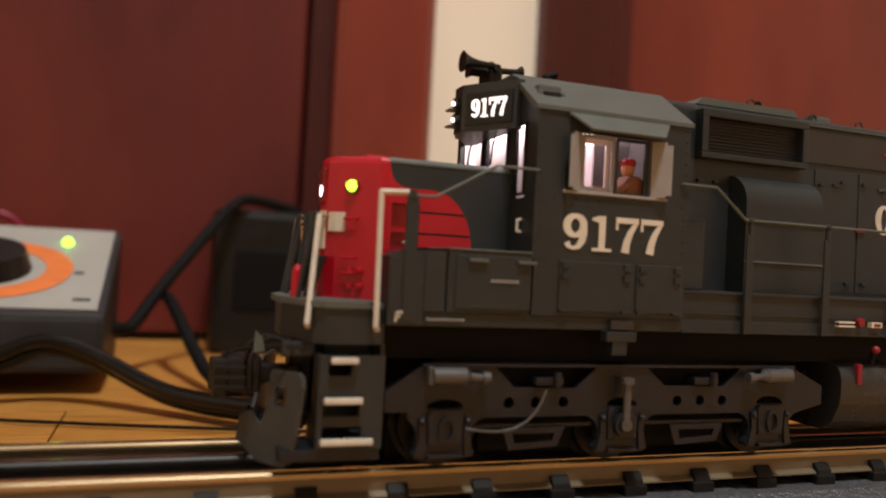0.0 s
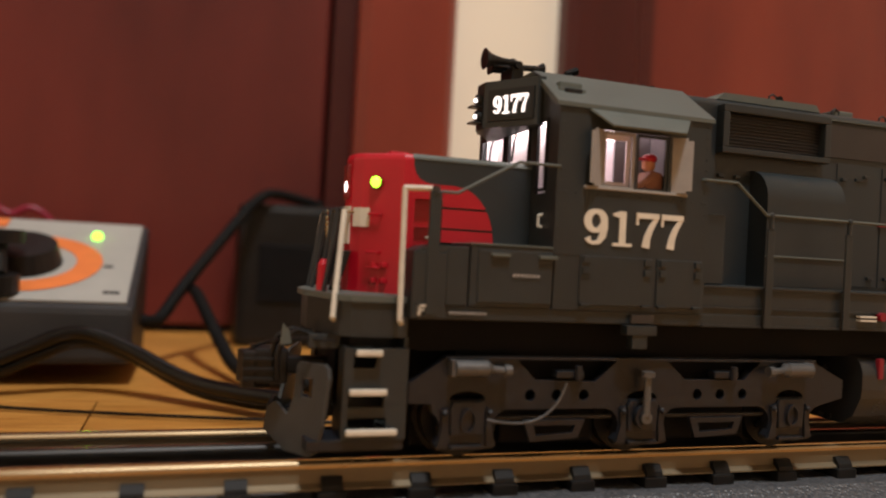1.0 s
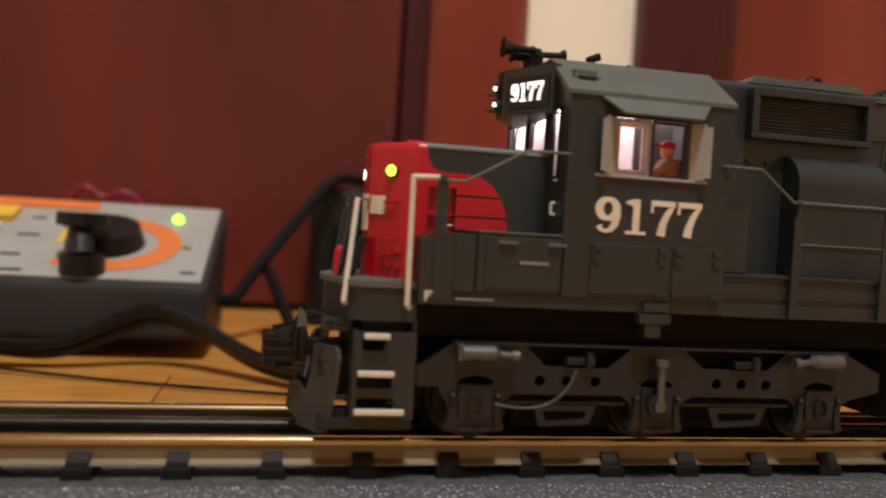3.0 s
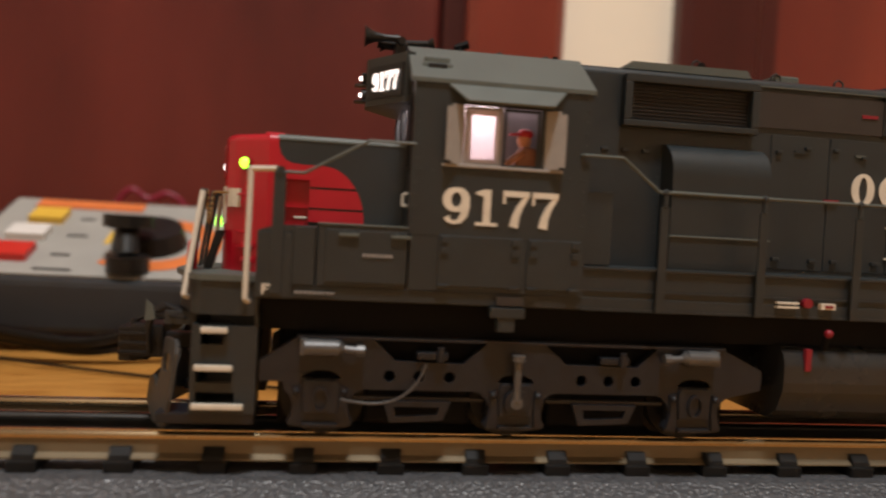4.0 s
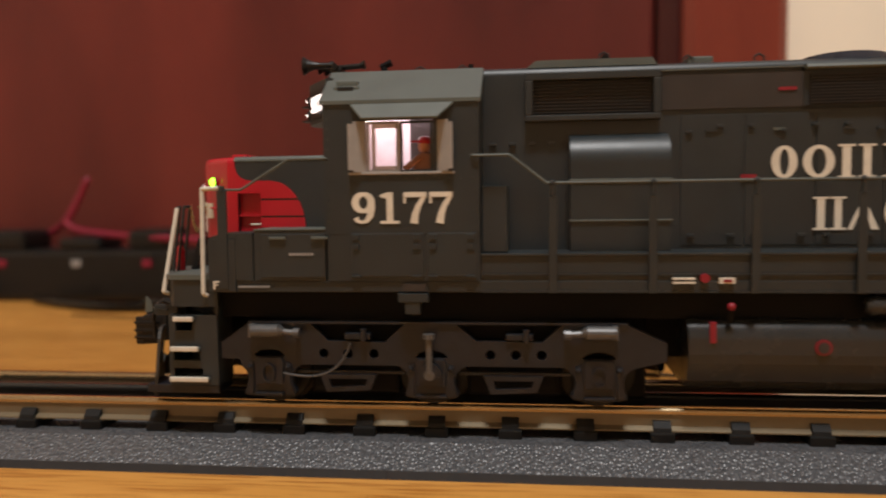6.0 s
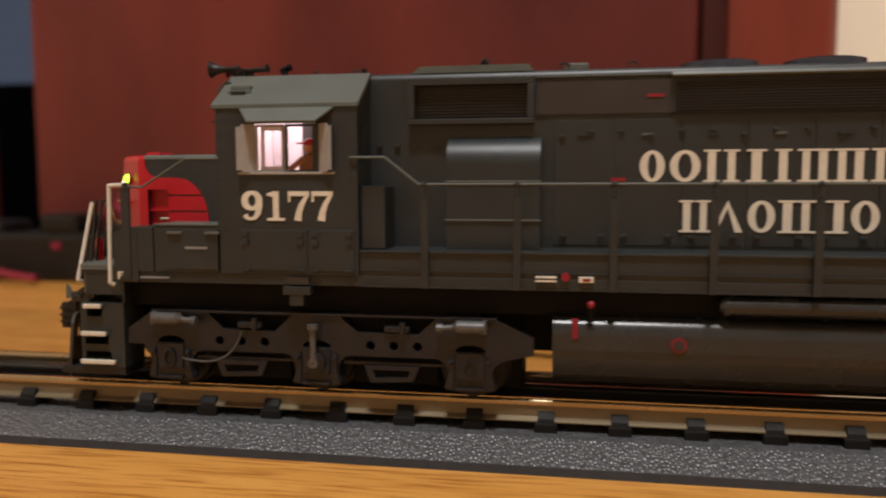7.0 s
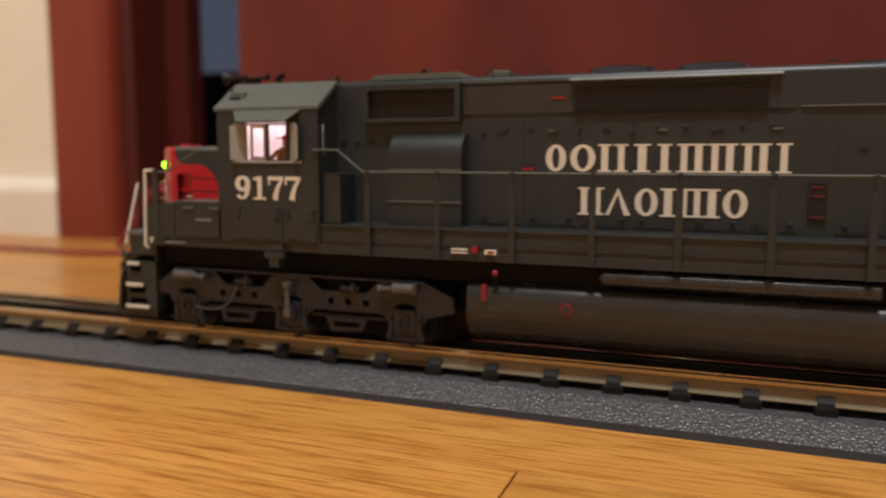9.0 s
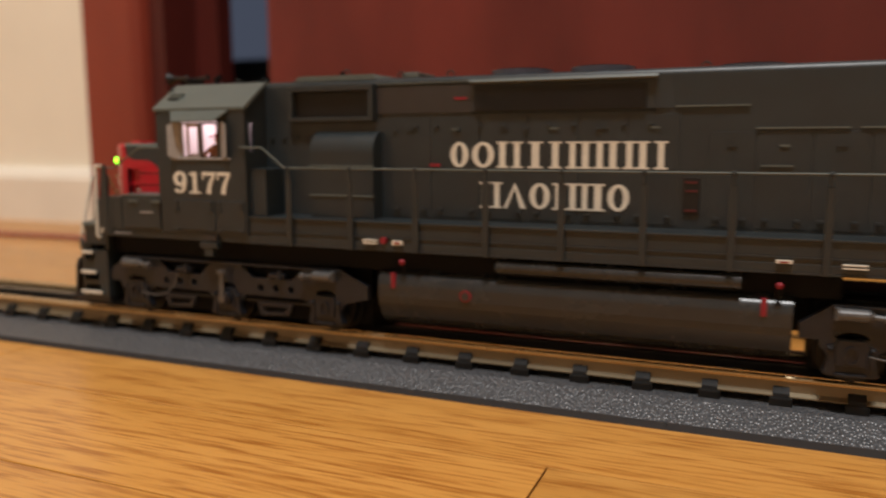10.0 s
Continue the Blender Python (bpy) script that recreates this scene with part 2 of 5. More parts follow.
def casing(name, x0, x1, mat):
    bm = fresh()
    prism(bm, [(x0, YW), (x0, YW - 0.016), (x0 + 0.008, YW - 0.022), (x1 - 0.012, YW - 0.022), (x1 - 0.004, YW - 0.014), (x1, YW)], "z", 0, 2.12)
    return thing(name, bm, mat, "red-brown stained wooden door casing", "door casing", kind="structure")


casing("trim_1", -0.713, -0.626, WOOD_WARM)
casing("trim_2", 0.1497, 0.2335, WOOD_WARM)
# right casing and the jambs use the darker mahogany
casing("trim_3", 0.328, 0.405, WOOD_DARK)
plain("jamb_1", [(-0.626, -0.606, YW - 0.004, YW + 0.115, 0, 2.08), (-0.606, -0.575, YW + 0.05, YW + 0.075, 0, 2.06)], WOOD_DARK, "darker red-brown wooden door jamb", "door jamb")
plain("jamb_2", [(0.132, 0.1497, YW - 0.004, YW + 0.115, 0, 2.08)], WOOD_DARK, "darker red-brown wooden door jamb", "door jamb")
plain("jamb_3", [(0.405, 0.422, YW - 0.004, YW + 0.115, 0, 2.08)], WOOD_DARK, "darker red-brown wooden door jamb", "door jamb")


def door(name, x0, x1, wood, label):
    root = tagged(new(name), label, "door", kind="structure")
    bm = fresh()
    box(bm, x0, x1, YW + 0.004, YW + 0.040, 0.006, 2.03, 0.003)
    part("door_leaf", bm, wood, root)
    bm = fresh()
    bmesh.ops.create_uvsphere(bm, u_segments=18, v_segments=12, radius=0.026, matrix=Matrix.Translation((x0 + 0.06, YW - 0.05, 0.95)))
    rod(bm, (x0 + 0.06, YW - 0.05, 0.95), (x0 + 0.06, YW + 0.006, 0.95), 0.010, 14)
    part("door_knob", bm, BRASS, root, "brass door knob", smooth=True)
    return root


door("door_1", -0.475, 0.130, WOOD, "red-brown stained flush wooden door standing ajar")
door("door_2", 0.424, 1.16, WOOD_WARM, "closed red-brown stained flush wooden door")

bm = fresh()
box(bm, -1.15, -0.55, 1.05, 1.45, 0.0, 0.235, 0.008)
thing("hall_cabinet", bm, BLACK, "low black cabinet standing in the dim hall beyond the door", "cabinet")

# ---- track ----
YT = 0.2485
RZ = 0.0165
for x0, x1 in ((-1.1, -0.0113), (-0.0112, 0.9)):
    bm = fresh()
    prism(bm, [(0.2085, 0.0), (0.2095, 0.0024), (0.2110, 0.0030), (0.2225, 0.0066), (0.2745, 0.0066), (0.2860, 0.0030), (0.2875, 0.0024), (0.2885, 0.0)], "x", x0, x1)
    bm.normal_update()
    # side and end faces take the darker foam, so their shade is in the colour
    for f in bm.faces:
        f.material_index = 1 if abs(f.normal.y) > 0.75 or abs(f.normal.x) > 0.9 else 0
    thing("foam_roadbed", bm, [FOAM, FOAM_EDGE_SHADE], "rough grey foam roadbed lying on the wooden floor", "roadbed", "roadbed strips")


def rail(name, y, top, label):
    """A T-shaped rail of head, web and foot."""
    root = tagged(new(name), label, "rail", "track rails")
    arc = [(0.0018 * math.sin(radians(q)), RZ - 0.0012 + 0.0012 * math.cos(radians(q))) for q in (90, 75, 60, 45, 30, 15)]
    h = [(y - u, z) for u, z in arc] + [(y + u, z) for u, z in reversed(arc)] + [(y + 0.0018, RZ - 0.0019), (y - 0.0018, RZ - 0.0019)]
    bm = fresh()
    prism(bm, h, "x", -1.1, 0.9)
    part("rail_head", bm, top, root)
    w = [(y - 0.0012, RZ - 0.0019), (y + 0.0012, RZ - 0.0019), (y + 0.0013, RZ - 0.0056), (y + 0.0030, RZ - 0.0066), (y + 0.0030, RZ - 0.0070), (y - 0.0030, RZ - 0.0070), (y - 0.0030, RZ - 0.0066), (y - 0.0013, RZ - 0.0056)]
    bm = fresh()
    prism(bm, w, "x", -1.1, 0.9)
    part("rail_web", bm, RAIL_WEB if top is BRASS else top, root, "pale tarnished rail web")
    bm = fresh()
    box(bm, -1.1, 0.9, y - 0.0006, y + 0.0006, RZ - 0.0002, RZ + 0.0001)
    part("running_surface", bm, RAILTOP, root)
    return root


rail("rail", YT - 0.0168, BRASS, "brass-coloured outer rail of the model track")
rail("rail", YT + 0.0168, BRASS, "brass-coloured outer rail of the model track")
rail("rail", YT, BLACKRAIL, "blackened centre rail with a polished top")

tie_bm = fresh()
box(tie_bm, -0.0036, 0.0036, YT - 0.0214, YT + 0.0214, 0.0058, 0.0095, 0.0005)
for y in (YT - 0.0168, YT + 0.0168):
    for s in (-1, 1):
        prism(tie_bm, [(y + s * 0.0008, 0.0093), (y + s * 0.0040, 0.0093), (y + s * 0.0036, 0.0108), (y + s * 0.0022, 0.0126), (y + s * 0.0008, 0.0126)], "x", -0.0026, 0.0026)
box(tie_bm, -0.003, 0.003, YT - 0.003, YT + 0.003, 0.0095, 0.0112, 0.0003)
tie_me = mesh_of("tie", tie_bm, TIE)
TIE0, TIE_STEP = 0.1142, 0.0227
for i in range(-52, 34):
    ob = tagged(new("tie", tie_me), "black plastic tie with moulded rail clips on the roadbed", "railway tie", "track ties")
    ob.location.x = TIE0 + i * TIE_STEP

# ---- locomotive ----
O = Vector((0.235, YT, RZ))
loco = tagged(new("model_locomotive"), "dark grey model diesel locomotive with red nose on brass track", "model locomotive")
loco["origin"] = O
YA, YB = 0.2200, 0.2770
HA, HB = 0.2355, 0.2615


def sym(y):
    return 2 * YT - y


# underframe and walkway skirt
bm = fresh()
box(bm, 0.091, 0.470, YA + 0.0008, YB - 0.0008, 0.0525, 0.0560, 0.0003)
box(bm, 0.167, 0.470, YA + 0.0010, YB - 0.0010, 0.0560, 0.0632)
frame_part = part("underframe", bm, GREY, loco)
bm = fresh()
box(bm, 0.167, 0.470, YA + 0.0002, YB - 0.0002, 0.0632, 0.0640, 0.0002)
part("walkway", bm, GREY, loco)
bm = fresh()
box(bm, 0.167, 0.470, YA + 0.0004, YA + 0.002, 0.0576, 0.0580)
box(bm, 0.167, 0.470, YA + 0.0004, YA + 0.002, 0.0525, 0.0531)
part("sill_rib", bm, GREY, loco)
bm = fresh()
box(bm, 0.0845, 0.390, 0.2275, sym(0.2275), 0.0440, 0.0525)
box(bm, 0.095, 0.450, 0.240, 0.257, 0.0300, 0.0450)
part("chassis", bm, DARK, loco, "black chassis between the trucks")

# front porch, battery boxes
bm = fresh()
prism(bm, [(0.0612, 0.2430), (0.0672, 0.2260), (0.0700, 0.2235), (0.0910, 0.2235), (0.0910, sym(0.2235)), (0.0700, sym(0.2235)), (0.0672, sym(0.2260)), (0.0612, sym(0.2430))], "z", 0.0560, 0.0575)
part("front_deck", bm, GREY_ROOF_LIT, loco)
bm = fresh()
prism(bm, [(0.0625, 0.2432), (0.0680, 0.2268), (0.0704, 0.2242), (0.0845, 0.2242), (0.0845, sym(0.2242)), (0.0704, sym(0.2242)), (0.0680, sym(0.2268)), (0.0625, sym(0.2432))], "z", 0.0475, 0.0560)
part("end_sill", bm, GREY, loco)
bm = fresh()
box(bm, 0.0838, 0.0925, YA, 0.2300, 0.0525, 0.0690, 0.0004)
box(bm, 0.0925, 0.0980, YA, 0.2355, 0.0560, 0.0706, 0.0003)
part("battery_box", bm, GREY, loco)
bm = fresh()
box(bm, 0.0984, 0.1206, YA, 0.2355, 0.0560, 0.0712, 0.0003)
part("battery_box", bm, GREY, loco)
bm = fresh()
prism(bm, [(0.0838, 0.0690), (0.0925, 0.0690), (0.0925, 0.0706), (0.0885, 0.0706), (0.0862, 0.0699)], "y", YA, 0.2300)
part("sill_wedge", bm, GREY, loco)
bm = fresh()
box(bm, 0.1212, 0.1668, YA + 0.0001, 0.2355, 0.0560, 0.0700)
part("equipment_box", bm, GREY, loco)
bm = fresh()
box(bm, 0.1004, 0.1206, YA - 0.0004, YA + 0.001, 0.0570, 0.0702, 0.0003)
door_1 = part("box_door", bm, GREY, loco)
for x0, x1 in ((0.1284, 0.1504), (0.1514, 0.1658)):
    bm = fresh()
    box(bm, x0, x1, YA - 0.0004, YA + 0.001, 0.0572, 0.0702, 0.0003)
    part("box_door", bm, GREY, loco)
bm = fresh()
box(bm, 0.0983, 0.1206, YA - 0.0003, 0.2355, 0.0712, 0.0717, 0.0002)
part("battery_box_lid", bm, GREY_ROOF_LIT, loco, "lighter grey lid edge of the battery box")
for x in (0.1060, 0.1190):
    bm = fresh()
    box(bm, x - 0.0025, x + 0.0025, YA - 0.0014, YA, 0.0685, 0.0694, 0.0002)
    part("latch", bm, GREY_ROOF_LIT, loco)
for x in (0.1300, 0.1482, 0.1530, 0.1640):
    for z in (0.0690, 0.0662):
        bm = fresh()
        box(bm, x - 0.0010, x + 0.0010, YA - 0.0010, YA, z - 0.0009, z + 0.0009, 0.0002)
        part("hinge", bm, GREY, loco)
for x in (0.1300, 0.1482, 0.1530, 0.1640):
    bm = fresh()
    box(bm, x - 0.0014, x + 0.0014, YA - 0.0012, YA, 0.0570, 0.0578, 0.0002)
    part("hinge", bm, GREY, loco)

# nose
NZ = 0.0942
bm = fresh()
box(bm, 0.0860, 0.1206, HA + 0.0026, HB - 0.0006, 0.0575, NZ - 0.0012)
nose = part("nose", bm, HOOD_GREY, loco)
# side skin round the recess, with a rounded top edge
bm = fresh()
box(bm, 0.0860, 0.0878, HA, HA + 0.0026, 0.0575, NZ - 0.0012)
box(bm, 0.0954, 0.1206, HA, HA + 0.0026, 0.0575, NZ - 0.0012)
box(bm, 0.0878, 0.0954, HA, HA + 0.0026, 0.0828, NZ - 0.0012)
box(bm, 0.0878, 0.0954, HA, HA + 0.0026, 0.0575, 0.0704)
part("nose_side", bm, HOOD_GREY, loco)
bm = fresh()
box(bm, 0.0860, 0.1206, HB - 0.0006, HB, 0.0575, NZ - 0.0012)
part("nose_side", bm, HOOD_GREY, loco)
half_plan = [(0.0722, 0.2475), (0.0731, 0.2450), (0.0752, 0.2425), (0.0780, 0.2402), (0.0806, 0.2382), (0.0830, 0.2364), (0.0845, HA - 0.0002), (0.0870, HA - 0.0003)]
NOSE_PLAN = half_plan + [(x, sym(y)) for x, y in reversed(half_plan)]
bm = fresh()
loft(bm, NOSE_PLAN, [(0.0575, 1.0), (NZ - 0.0018, 1.0), (NZ - 0.0010, 0.985), (NZ - 0.0004, 0.955), (NZ, 0.90)], 0.0870, YT)
part("nose_front", bm, RED, loco, "glossy red nose front")
# red wing on the nose side, one plate between each pair of grooves
def wing(z0, z1, x0):
    pts = [(x0, z0)]
    cx, cz, rx, rz = 0.0985, 0.0715, 0.0115, 0.0151
    for k in range(9):
        z = z0 + (z1 - z0) * k / 8
        pts.append((cx + rx * math.sqrt(max(0, 1 - (max(0, z - cz) / rz) ** 2)), z))
    pts.append((x0, z1))
    b = fresh()
    prism(b, pts, "y", HA - 0.0004, HA + 0.0004)
    return part("red_wing", b, RED, loco, "red painted wing stripe")
wing(0.0716, 0.0748, 0.0954)
wing(0.0754, 0.0803, 0.0954)
wing(0.0809, 0.0826, 0.0954)
wing(0.0826, 0.0866, 0.0868)
bm = fresh()
box(bm, 0.0868, 0.0878, HA - 0.0004, HA + 0.0004, 0.0700, 0.0826)
part("red_wing", bm, RED, loco)
bm = fresh()
prism(bm, [(0.0868, NZ - 0.0012), (0.0866, NZ - 0.0012), (0.0866, 0.0866), (0.0930, 0.0866), (0.0905, 0.0869), (0.0888, 0.0877), (0.0876, 0.0892), (0.0870, 0.0912)], "y", HA - 0.0004, HA + 0.0004)
part("red_wing", bm, RED, loco)
bm = fresh()
box(bm, 0.0878, 0.0954, HA + 0.0020, HA + 0.0027, 0.0700, 0.0828)
panel_back = part("recess_panel", bm, RED, loco, "red recessed panel in the nose side")
bm = fresh()
box(bm, 0.0878, 0.0954, HA + 0.0006, HA + 0.0020, 0.0752, 0.0757)
part("shelf", bm, RED, panel_back)
bm = fresh()
line(bm, [(0.0918, HA + 0.0020, 0.0726), (0.0918, HA + 0.0008, 0.0726), (0.0948, HA + 0.0008, 0.0726), (0.0948, HA + 0.0020, 0.0726)], 0.0003, 6)
part("handle", bm, CREAM, panel_back, "pale handle")
bm = fresh()
box(bm, 0.0826, 0.0880, 0.2440, 0.2530, NZ - 0.0006, NZ + 0.0014, 0.0005)
part("nose_hatch", bm, RED, loco)
# nose shoulders and top: the lighter grey carries their lit look
for s in (1, -1):
    def yy(y):
        return y if s == 1 else sym(y)
    bm = fresh()
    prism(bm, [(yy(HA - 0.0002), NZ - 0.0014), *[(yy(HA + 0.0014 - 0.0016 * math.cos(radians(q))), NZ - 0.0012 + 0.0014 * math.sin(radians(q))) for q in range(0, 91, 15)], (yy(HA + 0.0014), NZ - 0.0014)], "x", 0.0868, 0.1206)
    part("nose_shoulder", bm, GREY_ROOF_LIT, loco, "rounded grey shoulder of the nose")
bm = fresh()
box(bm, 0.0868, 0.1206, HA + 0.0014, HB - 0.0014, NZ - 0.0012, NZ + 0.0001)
part("nose_top", bm, GREY_ROOF_LIT, loco)
for z in (0.0640, 0.0600):
    for y, x in ((0.2396, 0.0786), (0.2378, 0.0808)):
        bm = fresh()
        box(bm, x - 0.0008, x + 0.0008, y - 0.0010, y + 0.0006, z, z + 0.0014, 0.0003)
        part("nose_fitting", bm, RED, loco)
bm = fresh()
box(bm, 0.0718, 0.0728, YT - 0.0026, YT + 0.0030, 0.0820, 0.0912, 0.0004)
part("lamp_housing", bm, RED_DARK, loco, "dark red headlight housing")
bm = fresh()
rod(bm, (0.0780, 0.2394, 0.0862), (0.0800, 0.2412, 0.0862), 0.0019, 16)
part("lamp_rim", bm, RED_DARK, loco)
bm = fresh()
bmesh.ops.create_uvsphere(bm, u_segments=14, v_segments=10, radius=0.0015, matrix=Matrix.Translation((0.0782, 0.2394, 0.0864)))
part("class_lamp", bm, GLOW_GREEN, loco, "lit green class lamp", smooth=True)
for y, z, m, r in ((0.2475, 0.0852, GLOW_WHITE, 0.0015), (0.2475, 0.0892, RED_DARK, 0.0015)):
    bm = fresh()
    rod(bm, (0.07175, y, z), (0.0719, y, z), r, 16)
    part("headlight", bm, m, loco)
for z in (0.0640, 0.0680, 0.0780):
    bm = fresh()
    line(bm, [(0.0800, 0.2390, z), (0.0793, 0.2378, z), (0.0766, 0.2400, z), (0.0772, 0.2410, z)], 0.0003, 6)
    part("grab_iron", bm, RED, loco)
# plain cream blocks in the place of the railway's initials
for pts, z0, z1 in (([(0.0718, 0.2490), (0.0718, 0.2473), (0.0726, 0.2450), (0.0732, 0.2452), (0.0724, 0.2490)], 0.0700, 0.0800), ([(0.0734, 0.2441), (0.0749, 0.2422), (0.0770, 0.2406), (0.0774, 0.2411), (0.0740, 0.2445)], 0.0746, 0.0796)):
    bm = fresh()
    prism(bm, pts, "z", z0, z1)
    part("nose_marking", bm, CREAM, loco, "cream painted block marking")

# cab: hollow, with real window openings
CX0, CX1 = 0.1206, 0.1668
ZE, ZT = 0.1084, 0.1200
T = 0.0010
bm = fresh()
box(bm, CX0, CX1, YA, YA + T, 0.0700, 0.0878)
box(bm, CX0, 0.1335, YA, YA + T, 0.0878, 0.1032)
box(bm, 0.1535, CX1, YA, YA + T, 0.0878, 0.1032)
box(bm, CX0, CX1, YA, YA + T, 0.1032, ZE)
part("cab_side", bm, GREY, loco)
bm = fresh()
box(bm, CX0, CX1, YB - T, YB, 0.0700, 0.0878)
box(bm, CX0, 0.1335, YB - T, YB, 0.0878, 0.1032)
box(bm, 0.1535, CX1, YB - T, YB, 0.0878, 0.1032)
box(bm, CX0, CX1, YB - T, YB, 0.1032, ZE)
part("cab_side", bm, GREY, loco)
bm = fresh()
# front wall with a tall door window and two windshields
for a, b in ((YA + T, 0.2268), (0.2330, 0.2381), (0.2528, 0.2560), (0.2745, YB - T)):
    post = fresh()
    box(post, CX0 + 0.0001, CX0 + T, a, b, 0.0860, 0.1055)
    part("window_post", post, GREY, loco)
for a, b, z0 in ((0.2381, 0.2528, 0.0940), (0.2560, 0.2745, 0.0940), (0.2268, 0.2330, 0.0866)):
    bm2 = fresh()
    place = lambda u, v, h: (CX0 - 0.0003 + h, u, v)
    holed(bm2, [(a - 0.0006, z0), (b + 0.0006, z0), (b + 0.0006, 0.1060), (a - 0.0006, 0.1060)], [[(a + 0.0006, z0 + 0.0008), (b - 0.0006, z0 + 0.0008), (b - 0.0006, 0.1050), (a + 0.0006, 0.1050)]], place, 0.0006)
    part("window_gasket", bm2, BLACK, loco, "black windshield gasket")
box(bm, CX0, CX0 + T, YA + T, YB - T, 0.0700, 0.0860)
box(bm, CX0, CX0 + T, YA + T, YB - T, 0.1055, ZE)
box(bm, CX0, CX0 + T, 0.2330, YB - T, 0.0860, 0.0938)
part("cab_front", bm, GREY, loco)
bm = fresh()
box(bm, CX1 - T, CX1, YA + T, 0.2235, 0.0700, ZE)
box(bm, CX1 - T, CX1, 0.2262, YB - T, 0.0700, ZE)
box(bm, CX1 - T, CX1, 0.2235, 0.2262, 0.0700, 0.0905)
box(bm, CX1 - T, CX1, 0.2235, 0.2262, 0.1025, ZE)
part("cab_rear", bm, GREY, loco)
bm = fresh()
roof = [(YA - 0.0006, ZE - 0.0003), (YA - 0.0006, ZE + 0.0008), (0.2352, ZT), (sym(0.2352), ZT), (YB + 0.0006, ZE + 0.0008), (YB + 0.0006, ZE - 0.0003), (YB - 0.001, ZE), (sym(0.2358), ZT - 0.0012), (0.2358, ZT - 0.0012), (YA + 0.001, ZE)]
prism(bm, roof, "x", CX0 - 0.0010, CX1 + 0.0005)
part("cab_roof", bm, GREY_ROOF_LIT, loco, "lighter grey sloping cab roof")
for x in (CX0, CX1 - T):
    bm = fresh()
    prism(bm, [(YA + 0.0005, ZE), (0.2358, ZT - 0.0012), (sym(0.2358), ZT - 0.0012), (YB - 0.0005, ZE)], "x", x, x + T)
    part("gable", bm, GREY, loco)
bm = fresh()
box(bm, CX0 + T, CX1 - T, YA + T, YB - T, 0.0800, 0.0806)
part("cab_floor", bm, CAB_IN, loco)
bm = fresh()
box(bm, 0.1272, CX1 - 0.0016, 0.2300, sym(0.2300), 0.1066, 0.1070)
part("cab_glow_panel", bm, GLOW_CAB, loco, "lit ceiling lamp inside the cab")
# added fill strip, hidden over the windshields to make them glow
bm = fresh()
box(bm, CX0 + 0.0014, 0.1256, YA + 0.0040, YB - 0.0040, 0.1068, 0.1072)
part("cab_glow_panel", bm, GLOW_FRONT_FILL, loco, "glowing strip added to brighten the windshields")
bm = fresh()
box(bm, 0.1560, 0.1565, YA + 0.002, 0.2520, 0.0806, 0.1062)
part("cab_backing", bm, CAB_GREY, loco)
bm = fresh()
box(bm, 0.1446, 0.1560, 0.2330, 0.2336, 0.0806, 0.1062)
part("cab_backing", bm, CAB_GREY, loco, "grey bulkhead behind the driver")
# pale frame stands in for the bright lit edge of clear plastic
bm = fresh()
holed(bm, [(0.1346, 0.0884), (0.1432, 0.0884), (0.1432, 0.1028), (0.1346, 0.1028)], [[(0.1358, 0.0900), (0.1420, 0.0900), (0.1420, 0.1012), (0.1358, 0.1012)]], lambda u, v, h: (u, 0.2226 + h, v), 0.0006)
part("inner_sash_glow", bm, CAB_IN, loco, "pale sash painting the light-piped edge of the cab window")
# pale panels added to bounce lamp light, giving the windows their glow
bm = fresh()
box(bm, 0.1268, 0.1560, 0.2520, 0.2526, 0.0806, 0.1062)
part("cab_backing", bm, CAB_IN, loco)
bm = fresh()
box(bm, 0.1223, 0.1656, YB - T - 0.0012, YB - T - 0.0004, 0.0806, 0.1075)
part("cab_reflector", bm, CAB_IN, loco)
bm = fresh()
box(bm, 0.1262, 0.1267, YA + 0.0014, YB - T - 0.0014, 0.0806, 0.1062)
part("cab_backing", bm, CAB_IN, loco)
# side window frames
for x0, x1, m in ((0.1337, 0.1432, PALE), (0.1436, 0.1533, GREY)):
    bm = fresh()
    y0, y1 = YA + 0.0002, YA + 0.0008
    w = 0.0008
    box(bm, x0, x0 + w, y0, y1, 0.0880, 0.1030)
    box(bm, x1 - w, x1, y0, y1, 0.0880, 0.1030)
    box(bm, x0 + w, x1 - w, y0, y1, 0.0880, 0.0888)
    box(bm, x0 + w, x1 - w, y0, y1, 0.1022, 0.1030)
    part("window_frame", bm, m, loco)
bm = fresh()
box(bm, 0.1282, 0.1596, YA - 0.0008, YA, 0.0874, 0.0882, 0.0002)
part("window_sill", bm, PALE, loco)
for pts in ([(0.1335, YA), (0.1330, YA), (0.1286, YA - 0.0026), (0.1290, YA - 0.0030)], [(0.1546, YA), (0.1551, YA), (0.1594, YA - 0.0026), (0.1590, YA - 0.0030)]):
    bm = fresh()
    prism(bm, pts, "z", 0.0888, 0.1022)
    for z0, z1 in ((0.0882, 0.0888), (0.1022, 0.1030)):
        prism(bm, [(p.x, p.y) for p in (Vector(q).lerp(Vector(pts[0]), 0.28) for q in pts)], "z", z0, z1)
    part("wind_deflector", bm, PALE, loco, "pale grey wind deflector beside the cab window")
bm = fresh()
v = [bm.verts.new(p) for p in ((0.1290, YA - 0.0004, 0.1082), (0.1595, YA - 0.0004, 0.1082), (0.1552, YA - 0.0052, 0.1036), (0.1333, YA - 0.0052, 0.1036), (0.1290, YA - 0.0004, 0.1076), (0.1595, YA - 0.0004, 0.1076), (0.1552, YA - 0.0050, 0.1031), (0.1333, YA - 0.0050, 0.1031))]
